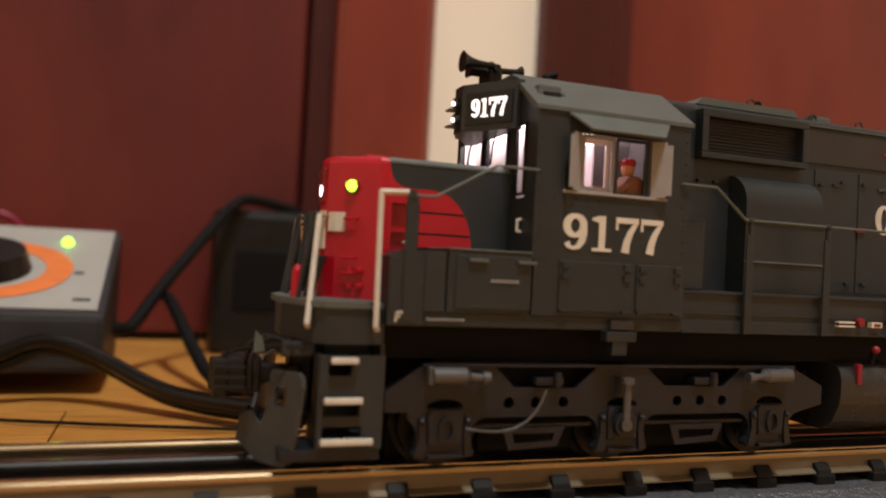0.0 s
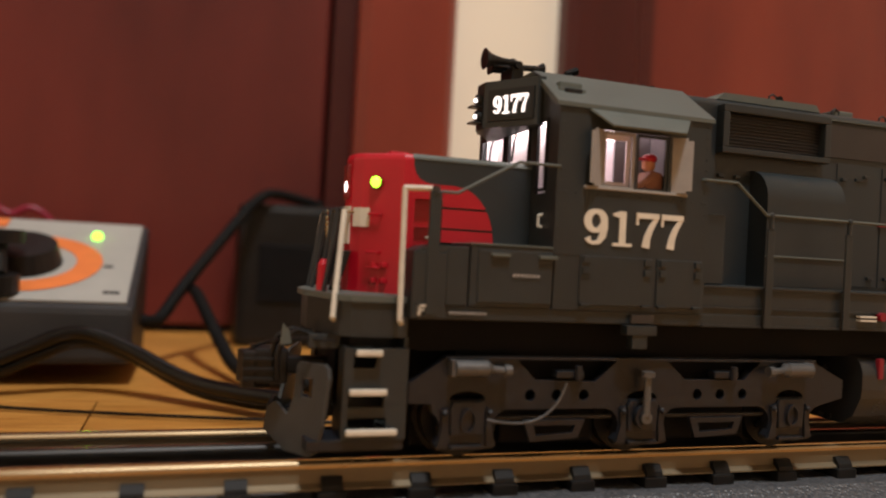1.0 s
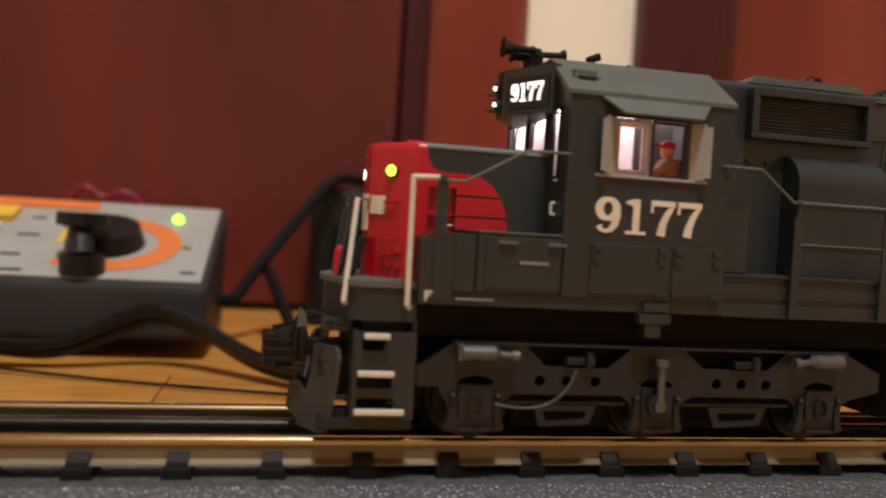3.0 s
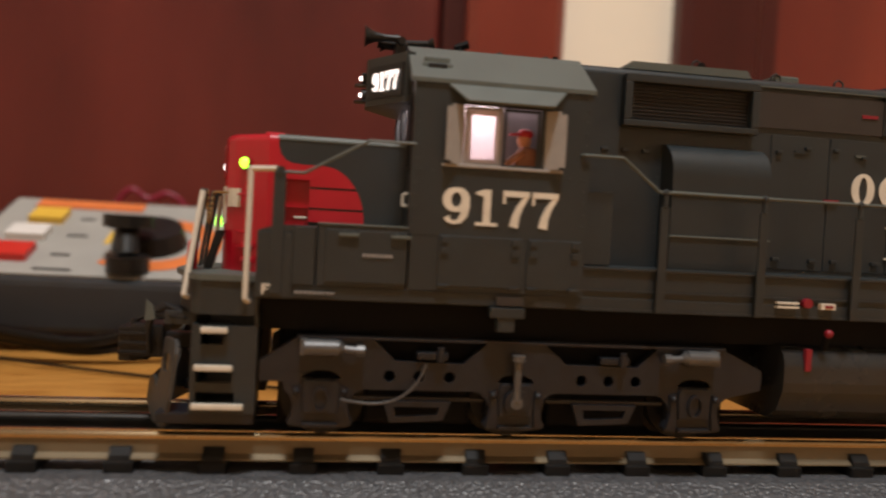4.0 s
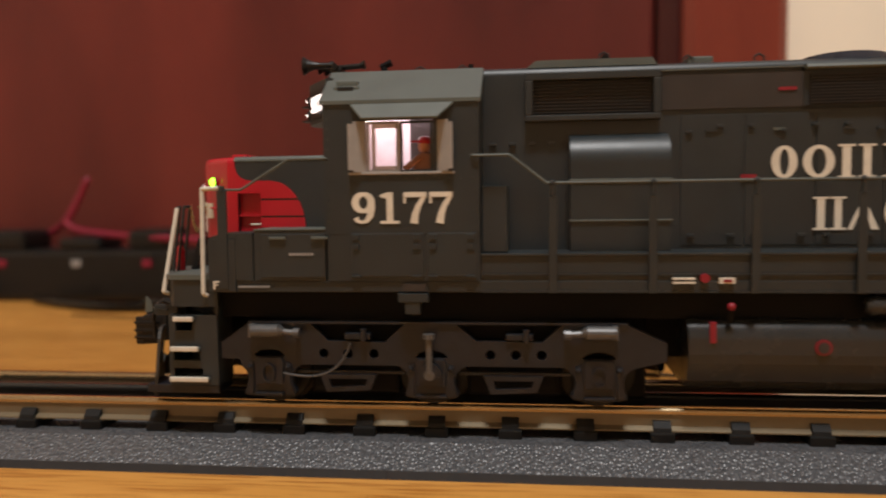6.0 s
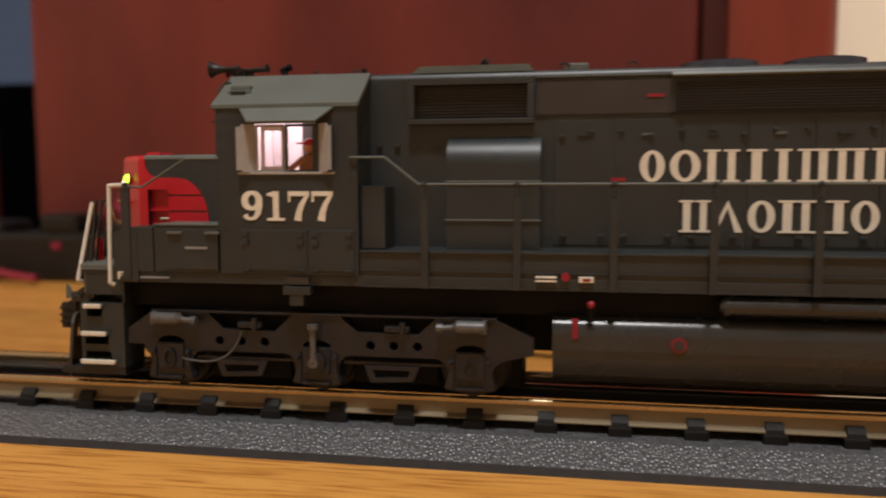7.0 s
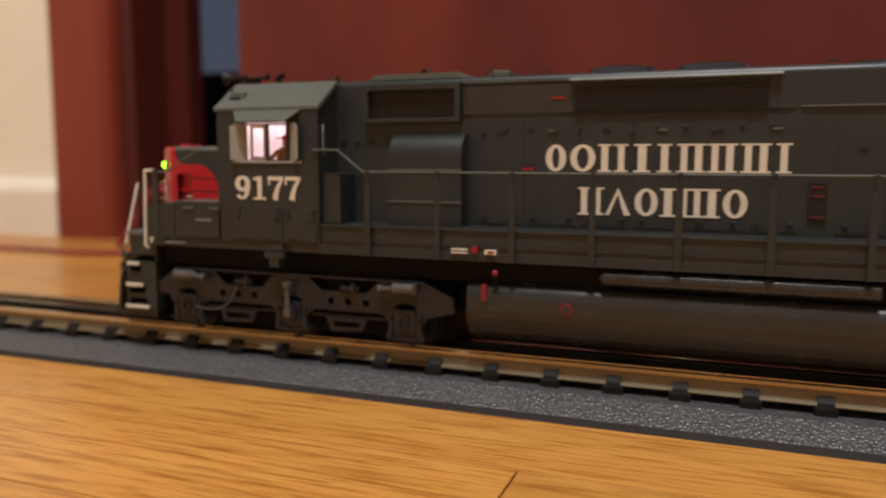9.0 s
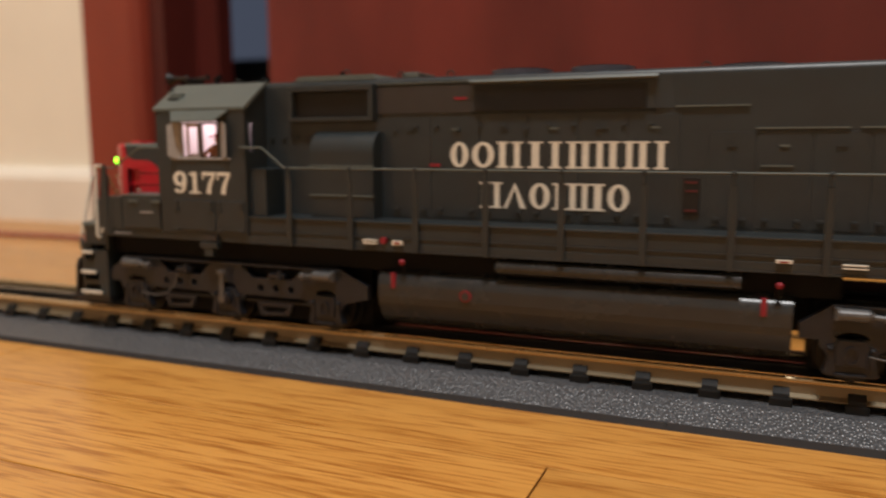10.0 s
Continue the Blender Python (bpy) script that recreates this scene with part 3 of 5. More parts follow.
for q in ((0, 1, 2, 3), (7, 6, 5, 4), (0, 4, 5, 1), (1, 5, 6, 2), (2, 6, 7, 3), (3, 7, 4, 0)):
    bm.faces.new([v[i] for i in q])
part("sunshade", bm, GREY_ROOF_LIT, loco)
for rows in ([(CX0 + 0.0012, 0.0740 + 0.0030 * k) for k in range(12)], [(0.1230 + 0.0032 * k, 0.0862) for k in range(14)], [(CX1 - 0.0012, 0.0740 + 0.0030 * k) for k in range(12)]):
    bm = fresh()
    for x, z in rows:
        bmesh.ops.create_icosphere(bm, subdivisions=1, radius=0.00028, matrix=Matrix.Translation((x, YA, z)))
    part("rivet_row", bm, GREY, loco, kind="stuff")
for rows in ([(0.1921, 0.0660 + 0.0026 * k) for k in range(13)], [(0.2232, 0.0660 + 0.0026 * k) for k in range(13)]):
    bm = fresh()
    for x, z in rows:
        bmesh.ops.create_icosphere(bm, subdivisions=1, radius=0.00028, matrix=Matrix.Translation((x, HA, z)))
    part("rivet_row", bm, HOOD_GREY, loco, kind="stuff")
# slab-serif numerals
def stroke(b, pts, widths, y0, y1):
    """A flat ribbon of the given widths along points (x, z)."""
    left, right = [], []
    for i, (x, z) in enumerate(pts):
        a, c = pts[max(0, i - 1)], pts[min(len(pts) - 1, i + 1)]
        d = Vector((c[0] - a[0], c[1] - a[1])).normalized()
        w = widths[i] / 2
        left.append((x - d.y * w, z + d.x * w))
        right.append((x + d.y * w, z - d.x * w))
    for i in range(len(pts) - 1):
        prism(b, [left[i], left[i + 1], right[i + 1], right[i]], "y", y0, y1)


def digit(b, ch, x, z, w, h, y0, y1):
    if ch == "1":
        box(b, x + w * 0.40, x + w * 0.66, y0, y1, z, z + h)
        box(b, x + w * 0.14, x + w * 0.92, y0 - 0.0001, y1, z, z + h * 0.09)
        prism(b, [(x + w * 0.40, z + h), (x + w * 0.40, z + h * 0.80), (x + w * 0.12, z + h * 0.86), (x + w * 0.12, z + h * 0.92)], "y", y0, y1)
    elif ch == "7":
        box(b, x + w * 0.04, x + w * 0.98, y0 - 0.0001, y1, z + h * 0.84, z + h)
        box(b, x + w * 0.04, x + w * 0.14, y0, y1, z + h * 0.64, z + h * 0.84)
        stroke(b, [(x + w * 0.90, z + h * 0.88), (x + w * 0.66, z + h * 0.58), (x + w * 0.52, z + h * 0.30), (x + w * 0.46, z)], [w * 0.16, w * 0.22, w * 0.27, w * 0.32], y0, y1)
    else:
        pts, ws = [], []
        for k in range(21):
            a = 6.2832 * k / 20
            pts.append((x + w * (0.49 + 0.33 * math.cos(a)), z + h * (0.68 + 0.27 * math.sin(a))))
            ws.append(w * (0.16 + 0.14 * abs(math.cos(a))))
        stroke(b, pts, ws, y0, y1)
        tail = [(0.82, 0.70), (0.83, 0.50), (0.77, 0.26), (0.62, 0.09), (0.42, 0.05), (0.24, 0.10), (0.18, 0.20)]
        stroke(b, [(x + w * u, z + h * v) for u, v in tail], [w * q for q in (0.26, 0.28, 0.26, 0.18, 0.12, 0.16, 0.24)], y0 - 0.0001, y1)


# number boards and headlights over the windshield
for side in (1, -1):
    def yy(y):
        return y if side == 1 else sym(y)
    bm = fresh()
    prism(bm, [(0.1212, yy(0.2305)), (0.1190, yy(0.2305)), (0.1094, yy(0.2457)), (0.1094, YT), (0.1212, YT)], "z", 0.1045, 0.1176)
    part("number_box", bm, GREY, loco)
    d = Vector((0.1190 - 0.1094, yy(0.2305) - yy(0.2457), 0)).normalized()
    base = Vector((0.1094, yy(0.2457), 0))
    nrm = Vector((-d.y, d.x, 0)) if side == -1 else Vector((d.y, -d.x, 0))
    if nrm.x > 0:
        nrm = -nrm
    def board(s0, s1, z0, z1, t0, t1, b):
        pts = [base + d * s0 + nrm * t0, base + d * s1 + nrm * t0, base + d * s1 + nrm * t1, base + d * s0 + nrm * t1]
        prism(b, [(p.x, p.y) for p in pts], "z", z0, z1)
        return b
    part("number_board", board(0.0018, 0.0170, 0.1062, 0.1150, -0.0002, 0.0004, fresh()), BLACK, loco, "black number board")
    for i, ch in enumerate("9177"):
        b = fresh()
        digit(b, ch, i * 0.0029, 0.0, 0.0028, 0.0050, -0.0003, 0.0)
        for vv in b.verts:
            q = vv.co.x + 0.0038
            c = base + d * (q if side == 1 else 0.0188 - q) + nrm * (0.0005 - vv.co.y)
            vv.co = Vector((c.x, c.y, 0.1081 + vv.co.z))
        part("lit_number", b, GLOW_NUM, loco, "lit white numeral " + ch)
for z in (0.1082, 0.1128):
    bm = fresh()
    rod(bm, (0.1081, YT, z), (0.1096, YT, z), 0.0017, 16)
    lamp = part("headlight", bm, GREY, loco)
    bm = fresh()
    bmesh.ops.create_uvsphere(bm, u_segments=12, v_segments=8, radius=0.0006, matrix=Matrix.Translation((0.1080, YT, z)))
    part("bulb", bm, GLOW_WHITE, lamp, smooth=True)
    bm = fresh()
    box(bm, 0.1062, 0.1095, YT - 0.0020, YT + 0.0020, z - 0.0022, z - 0.0017, 0.0002)
    part("hood", bm, BLACK, lamp)
for y in (0.2460, 0.2640):
    bm = fresh()
    line(bm, [(0.1203, y, 0.1052), (0.1197, y + 0.0006, 0.1020), (0.1199, y + 0.0022, 0.0965)], 0.0003, 6)
    part("wiper", bm, BLACK, loco)
for y in (0.2275,):
    bm = fresh()
    line(bm, [(0.1212, y, 0.0770), (0.1195, y, 0.0772), (0.1195, y, 0.0800), (0.1212, y, 0.0804)], 0.0004, 6)
    part("grab_iron", bm, WHITE, loco)
# roof fittings
bm = fresh()
HORN = [(0.1082, 0.0030), (0.1086, 0.0027), (0.1096, 0.0020), (0.1112, 0.0014), (0.1135, 0.0010), (0.1180, 0.0008)]
for (x0, r0), (x1, r1) in zip(HORN, HORN[1:]):
    rod(bm, (x0, 0.2440, 0.1238), (x1, 0.2440, 0.1238), r0, 20, r1)
for y0, xa, xb in ((0.2485, 0.1120, 0.1180), (0.2525, 0.1130, 0.1180)):
    rod(bm, (xa, y0, 0.1234), (xa + 0.0012, y0, 0.1234), 0.0018, 14, 0.0011)
    rod(bm, (xa + 0.0012, y0, 0.1234), (xb, y0, 0.1232), 0.0010, 12, 0.0008)
rod(bm, (0.1195, 0.2470, 0.1234), (0.1262, 0.2470, 0.1238), 0.0009, 12, 0.0009)
rod(bm, (0.1262, 0.2470, 0.1238), (0.1278, 0.2470, 0.1242), 0.0009, 12, 0.0016)
bmesh.ops.create_icosphere(bm, subdivisions=2, radius=0.0013, matrix=Matrix.Translation((0.1172, 0.2450, 0.1240)))
rod(bm, (0.1185, 0.2430, 0.1232), (0.1185, 0.2540, 0.1232), 0.0011, 12)
box(bm, 0.1168, 0.1205, 0.2440, 0.2530, 0.1176, 0.1230, 0.0005)
part("air_horn", bm, BLACK, loco, "black air horn cluster")
bm = fresh()
box(bm, 0.1226, 0.1305, 0.2250, 0.2275, 0.1122, 0.1142, 0.0005)
box(bm, 0.1232, 0.1299, 0.2262, 0.2300, 0.1138, 0.1160, 0.0005)
vent = part("roof_vent", bm, GREY_ROOF_LIT, loco)
bm = fresh()
box(bm, 0.1240, 0.1290, 0.2244, 0.2254, 0.1125, 0.1139, 0.0003)
part("louvre", bm, BLACK, vent)
bm = fresh()
rod(bm, (0.1349, 0.2440, 0.1195), (0.1349, 0.2440, 0.1228), 0.0014, 12, 0.0009)
rod(bm, (0.1335, 0.2440, 0.1226), (0.1372, 0.2440, 0.1240), 0.0009, 8, 0.0012)
part("antenna", bm, DARK, loco)
bm = fresh()
rod(bm, (0.1628, 0.2440, 0.1195), (0.1628, 0.2440, 0.1226), 0.0008, 10)
part("antenna", bm, DARK, loco)

for x, y, z in ((0.1465, 0.2440, 0.1198), (0.1600, 0.2440, 0.1198), (0.1470, 0.2570, 0.1198), (0.2040, 0.2400, 0.1217), (0.2290, 0.2400, 0.1199), (0.2500, 0.2410, 0.1199), (0.3450, 0.2410, 0.1192)):
    bm = fresh()
    line(bm, [(x - 0.0014, y, z), (x - 0.0014, y, z + 0.0018), (x, y, z + 0.0026), (x + 0.0014, y, z + 0.0018), (x + 0.0014, y, z)], 0.0003, 6)
    part("lifting_eye", bm, GREY, loco)
for y in (0.2316, sym(0.2316)):
    bm = fresh()
    line(bm, [(0.1206, y, 0.1164), (0.1196, y, 0.1180), (0.1196, y + 0.0040, 0.1196), (0.1206, y + 0.0040, 0.1190)], 0.0003, 6)
    part("grab_iron", bm, GREY, loco)

# cab side number
for i, ch in enumerate("9177"):
    b = fresh()
    digit(b, ch, 0.1288 + i * 0.00765, 0.0730, 0.0073, 0.0092, YA - 0.0003, YA + 0.0001)
    bmesh.ops.remove_doubles(b, verts=b.verts, dist=1e-6)
    part("road_number", b, CREAM, loco, "cream slab-serif numeral " + ch)

# long hood
bm = fresh()
prism(bm, [(HA, 0.0640), *[(HA + 0.0026 - 0.0026 * math.cos(radians(q)), 0.1172 + 0.0026 * math.sin(radians(q))) for q in range(0, 91, 10)], *[(HB - 0.0026 + 0.0026 * math.cos(radians(q)), 0.1172 + 0.0026 * math.sin(radians(q))) for q in range(90, -1, -10)], (HB, 0.0640)], "x", 0.1668, 0.4600)
hood = part("long_hood", bm, HOOD_GREY, loco)
bm = fresh()
box(bm, 0.1670, 0.1748, 0.2225, HA, 0.0640, 0.0838, 0.0005)
part("equipment_box", bm, HOOD_GREY, loco)
# air intake with a recessed screen
bm = fresh()
box(bm, 0.1800, 0.2200, 0.2320, HA, 0.1152, 0.1175, 0.0003)
box(bm, 0.1800, 0.2200, 0.2320, HA, 0.1030, 0.1048, 0.0003)
box(bm, 0.1800, 0.1822, 0.2320, HA, 0.1048, 0.1152, 0.0003)
box(bm, 0.2178, 0.2200, 0.2320, HA, 0.1048, 0.1152, 0.0003)
part("intake_frame", bm, GREY, loco)
bm = fresh()
box(bm, 0.1822, 0.2178, HA - 0.0006, HA + 0.0004, 0.1048, 0.1152)
screen = part("intake_screen", bm, SCREEN, loco, "dark intake screen")
for i in range(10):
    bm = fresh()
    z = 0.1056 + i * 0.0010
    box(bm, 0.1822, 0.2178, HA - 0.0012, HA - 0.0006, z, z + 0.0003)
    part("slat", bm, SCREEN_EDGE, screen)
bm = fresh()
prism(bm, [(0.1805, 0.1196), (0.1832, 0.1218), (0.2180, 0.1218), (0.2195, 0.1196)], "y", 0.2365, sym(0.2365))
part("roof_hatch", bm, GREY_ROOF_LIT, loco)
bm = fresh()
bmesh.ops.create_cone(bm, segments=10, radius1=0.0012, radius2=0.0012, depth=0.0006, cap_ends=True, matrix=Matrix.Translation((0.2040, 0.2370, 0.1220)) @ Matrix.Rotation(radians(90), 4, "X"))
part("lifting_ring", bm, DARK, loco)
# blower housing with a rounded top
pts = [(HA, 0.0640), (0.2275, 0.0640), (0.2275, 0.0900)]
for k in range(25):
    a = radians(90 * k / 24)
    pts.append((0.2355 - 0.0080 * math.cos(a), 0.0900 + 0.0088 * math.sin(a)))
bm = fresh()
prism(bm, pts, "x", 0.1932, 0.2222)
part("blower_housing", bm, HOOD_GREY, loco, "grey housing with rounded top")
for z in (0.0728, 0.0848):
    bm = fresh()
    box(bm, 0.1928, 0.2226, 0.2269, 0.2276, z, z + 0.0006, 0.0002)
    part("rib", bm, GREY_ROOF_LIT, loco)
# brown panel and radiator flare
bm = fresh()
box(bm, 0.2205, 0.2610, HA - 0.0006, HA + 0.0004, 0.1058, 0.1160)
part("side_panel", bm, BROWN, loco, "brown-tinted hood panel")
bm = fresh()
prism(bm, [(HA, 0.1050), (HA - 0.0010, 0.1060), (HA - 0.0010, 0.1172), (HA + 0.0020, 0.1196), (sym(HA + 0.0020), 0.1196), (sym(HA - 0.0010), 0.1172), (sym(HA - 0.0010), 0.1060), (sym(HA), 0.1050)], "x", 0.2610, 0.3290)
radiator = part("radiator_housing", bm, GREY, loco)
bm = fresh()
va = [bm.verts.new((x, y, z)) for x, y, z in ((0.3290, HA - 0.0014, 0.1060), (0.3290, HA - 0.0014, 0.1172), (0.3350, HA + 0.0002, 0.1172), (0.3368, HA + 0.0002, 0.1060), (0.3290, HA + 0.0004, 0.1060), (0.3290, HA + 0.0004, 0.1172))]
for q in ((0, 1, 2, 3), (1, 5, 2), (0, 3, 4), (0, 4, 5, 1), (2, 5, 4, 3)):
    bm.faces.new([va[k] for k in q])
bmesh.ops.recalc_face_normals(bm, faces=bm.faces)
part("flare_end", bm, GREY, loco)
bm = fresh()
box(bm, 0.2625, 0.3260, HA - 0.0014, HA - 0.0010, 0.1062, 0.1152)
grille = part("radiator_grille", bm, SCREEN, loco, "dark radiator grille")
for i in range(10):
    bm = fresh()
    z = 0.1066 + i * 0.00088
    box(bm, 0.2625, 0.3260, HA - 0.0020, HA - 0.0014, z, z + 0.0003)
    part("slat", bm, SCREEN_EDGE, grille)
# thin lighter strip paints the highlight along the hood's top edge
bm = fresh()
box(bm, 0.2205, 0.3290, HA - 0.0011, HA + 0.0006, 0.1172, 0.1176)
part("roof_edge", bm, GREY_ROOF_LIT, loco)
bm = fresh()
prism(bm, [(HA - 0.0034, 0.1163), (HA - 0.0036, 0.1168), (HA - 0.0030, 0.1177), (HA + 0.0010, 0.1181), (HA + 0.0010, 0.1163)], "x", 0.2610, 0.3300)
part("radiator_overhang", bm, GREY_ROOF_LIT, loco, "lighter grey overhanging roof edge")
for x, y, z in ((0.2770, YT, 0.1217), (0.3080, YT, 0.1217), (0.3600, YT, 0.1204)):
    bm = fresh()
    rod(bm, (x, y, 0.1186), (x, y, z), 0.0118, 32)
    fan = part("roof_fan", bm, FAN, loco)
    bm = fresh()
    rod(bm, (x, y, z), (x, y, z + 0.0003), 0.0106, 28)
    part("fan_grille", bm, DARK, fan)
bm = fresh()
box(bm, 0.2290, 0.2365, 0.2400, 0.2570, 0.1196, 0.1222, 0.0006)
part("exhaust_stack", bm, GREY_ROOF_LIT, loco)
# hood doors: fine seams as raised plates with hinges and latches
for i, (x0, x1) in enumerate(((0.2262, 0.2438), (0.2448, 0.2640), (0.2650, 0.2830), (0.2840, 0.3020), (0.3030, 0.3200), (0.3210, 0.3375), (0.3475, 0.3620), (0.3630, 0.3790), (0.3800, 0.3960), (0.3970, 0.4150), (0.4160, 0.4330))):
    bm = fresh()
    top = 0.1040 if x0 < 0.34 else 0.0976
    box(bm, x0, x1, HA - 0.0003, HA + 0.0002, 0.0652, top, 0.0001)
    d = part("hood_door", bm, HOOD_GREY, loco)
    for x in (x0 + 0.003, x1 - 0.003):
        bm = fresh()
        box(bm, x - 0.0011, x + 0.0011, HA - 0.0012, HA - 0.0003, 0.0675, 0.0686, 0.0002)
        part("hinge", bm, GREY, d)
    bm = fresh()
    box(bm, (x0 + x1) / 2 - 0.0016, (x0 + x1) / 2 + 0.0016, HA - 0.0009, HA - 0.0003, top - 0.005, top - 0.0042)
    part("latch", bm, GREY_ROOF_LIT if i % 2 else GREY, d)
for x0, x1, z in ((0.3360, 0.3600, 0.1062), (0.3620, 0.3900, 0.0985), (0.3640, 0.3740, 0.0860), (0.3930, 0.4200, 0.0985)):
    bm = fresh()
    box(bm, x0, x1, HA - 0.0010, HA, z, z + 0.0006)
    part("drip_strip", bm, GREY_ROOF_LIT, loco)
for x in (0.1700, 0.1760, 0.1820, 0.1880):
    bm = fresh()
    box(bm, x - 0.0010, x + 0.0010, HA - 0.0010, HA, 0.0960, 0.0970, 0.0002)
    part("hinge", bm, HOOD_GREY, loco)
for i in range(12):
    x = 0.2285 + i * 0.0090
    bm = fresh()
    box(bm, x - 0.0009, x + 0.0009, HA - 0.0012, HA - 0.0002, 0.1000 if i % 3 else 0.0985, 0.1010 if i % 3 else 0.0995, 0.0002)
    part("hinge", bm, HOOD_GREY, loco)
# sight glass
bm = fresh()
box(bm, 0.3394, 0.3450, HA - 0.0008, HA, 0.0690, 0.0820, 0.0002)
glass = part("sight_glass", bm, BLACK, loco, "black sight glass with red marks")
for z in (0.0702, 0.0770, 0.0800):
    bm = fresh()
    box(bm, 0.3402, 0.3442, HA - 0.0011, HA - 0.0008, z, z + 0.0008)
    part("mark", bm, MARK_RED, glass)

# plain cream shapes in the place of the company name: rings, bars, pairs of bars and a wedge
def emblem(x0, x1, z0, z1, shapes):
    unit = (x1 - x0) / sum(w for _, w in shapes)
    a = x0
    y0, y1 = HA - 0.0006, HA - 0.0001
    h = z1 - z0
    for kind, w in shapes:
        e = a + unit * (w - 0.15)
        t, th = unit * 0.24, h * 0.11
        b = fresh()
        if kind == "bar":
            m = (a + e) / 2
            box(b, m - t * 0.6, m + t * 0.6, y0, y1, z0, z1)
            for za, zb in ((z0 - 0.00004, z0 + th * 0.55), (z1 - th * 0.55, z1 + 0.00004)):
                box(b, m - t * 1.2, m + t * 1.2, y0 - 0.00008, y1 - 0.00004, za, zb)
        elif kind == "ring":
            cx, cz, rx, rz, k = (a + e) / 2, (z0 + z1) / 2, (e - a) / 2, h / 2, 22
            for i in range(k):
                p = [(cx + (rx - d * t) * math.cos(q), cz + (rz - d * th) * math.sin(q)) for q in (6.28319 * i / k, 6.28319 * (i + 1) / k) for d in (0, 1)]
                prism(b, [p[0], p[2], p[3], p[1]], "y", y0, y1)
        elif kind == "wedge":
            m = (a + e) / 2
            prism(b, [(a, z0), (a + t * 0.6, z0), (m, z1 - th * 2), (m, z1)], "y", y0, y1)
            prism(b, [(e, z0), (m, z1), (m, z1 - th * 2), (e - t, z0)], "y", y0, y1)
        else:
            box(b, a + t * 0.25, a + t * 1.25, y0, y1, z0, z1)
            box(b, e - t * 1.05, e - t * 0.15, y0, y1, z0, z1)
            for q in (a + t * 0.75, e - t * 0.60):
                for za, zb in ((z0 - 0.00004, z0 + th * 0.55), (z1 - th * 0.55, z1 + 0.00004)):
                    box(b, q - t * 1.0, q + t * 1.0, y0 - 0.00008, y1 - 0.00004, za, zb)
        bmesh.ops.remove_doubles(b, verts=b.verts, dist=1e-6)
        part("hood_marking", b, CREAM, loco, "plain cream painted shape")
        a += unit * w
emblem(0.2522, 0.3345, 0.0848, 0.0945, (("ring", 0.9), ("ring", 1.05), ("pair", 1.05), ("bar", 1.0), ("pair", 1.12), ("pair", 1.0), ("pair", 1.05), ("pair", 1.1)))
emblem(0.2648, 0.3225, 0.0695, 0.0792, (("pair", 1.0), ("wedge", 1.1), ("ring", 1.0), ("bar", 0.6), ("pair", 0.95), ("bar", 0.6), ("ring", 1.0)))

# handrails
POSTS = [0.1878 + 0.02810 * i for i in range(10)]
for x in POSTS:
    bm = fresh()
    box(bm, x - 0.0012, x + 0.0012, YA - 0.0009, YA - 0.0003, 0.0525, 0.0805, 0.0002)
    rod(bm, (x, YA - 0.0006, 0.0805), (x, YA - 0.0006, 0.0838), 0.0007, 8)
    bmesh.ops.create_icosphere(bm, subdivisions=1, radius=0.0011, matrix=Matrix.Translation((x, YA - 0.0006, 0.0842)))
    part("handrail_post", bm, GREY, loco)
    bm = fresh()
    box(bm, x - 0.0012, x + 0.0012, sym(YA - 0.0003), sym(YA - 0.0009), 0.0525, 0.0805)
    part("handrail_post", bm, GREY, loco)
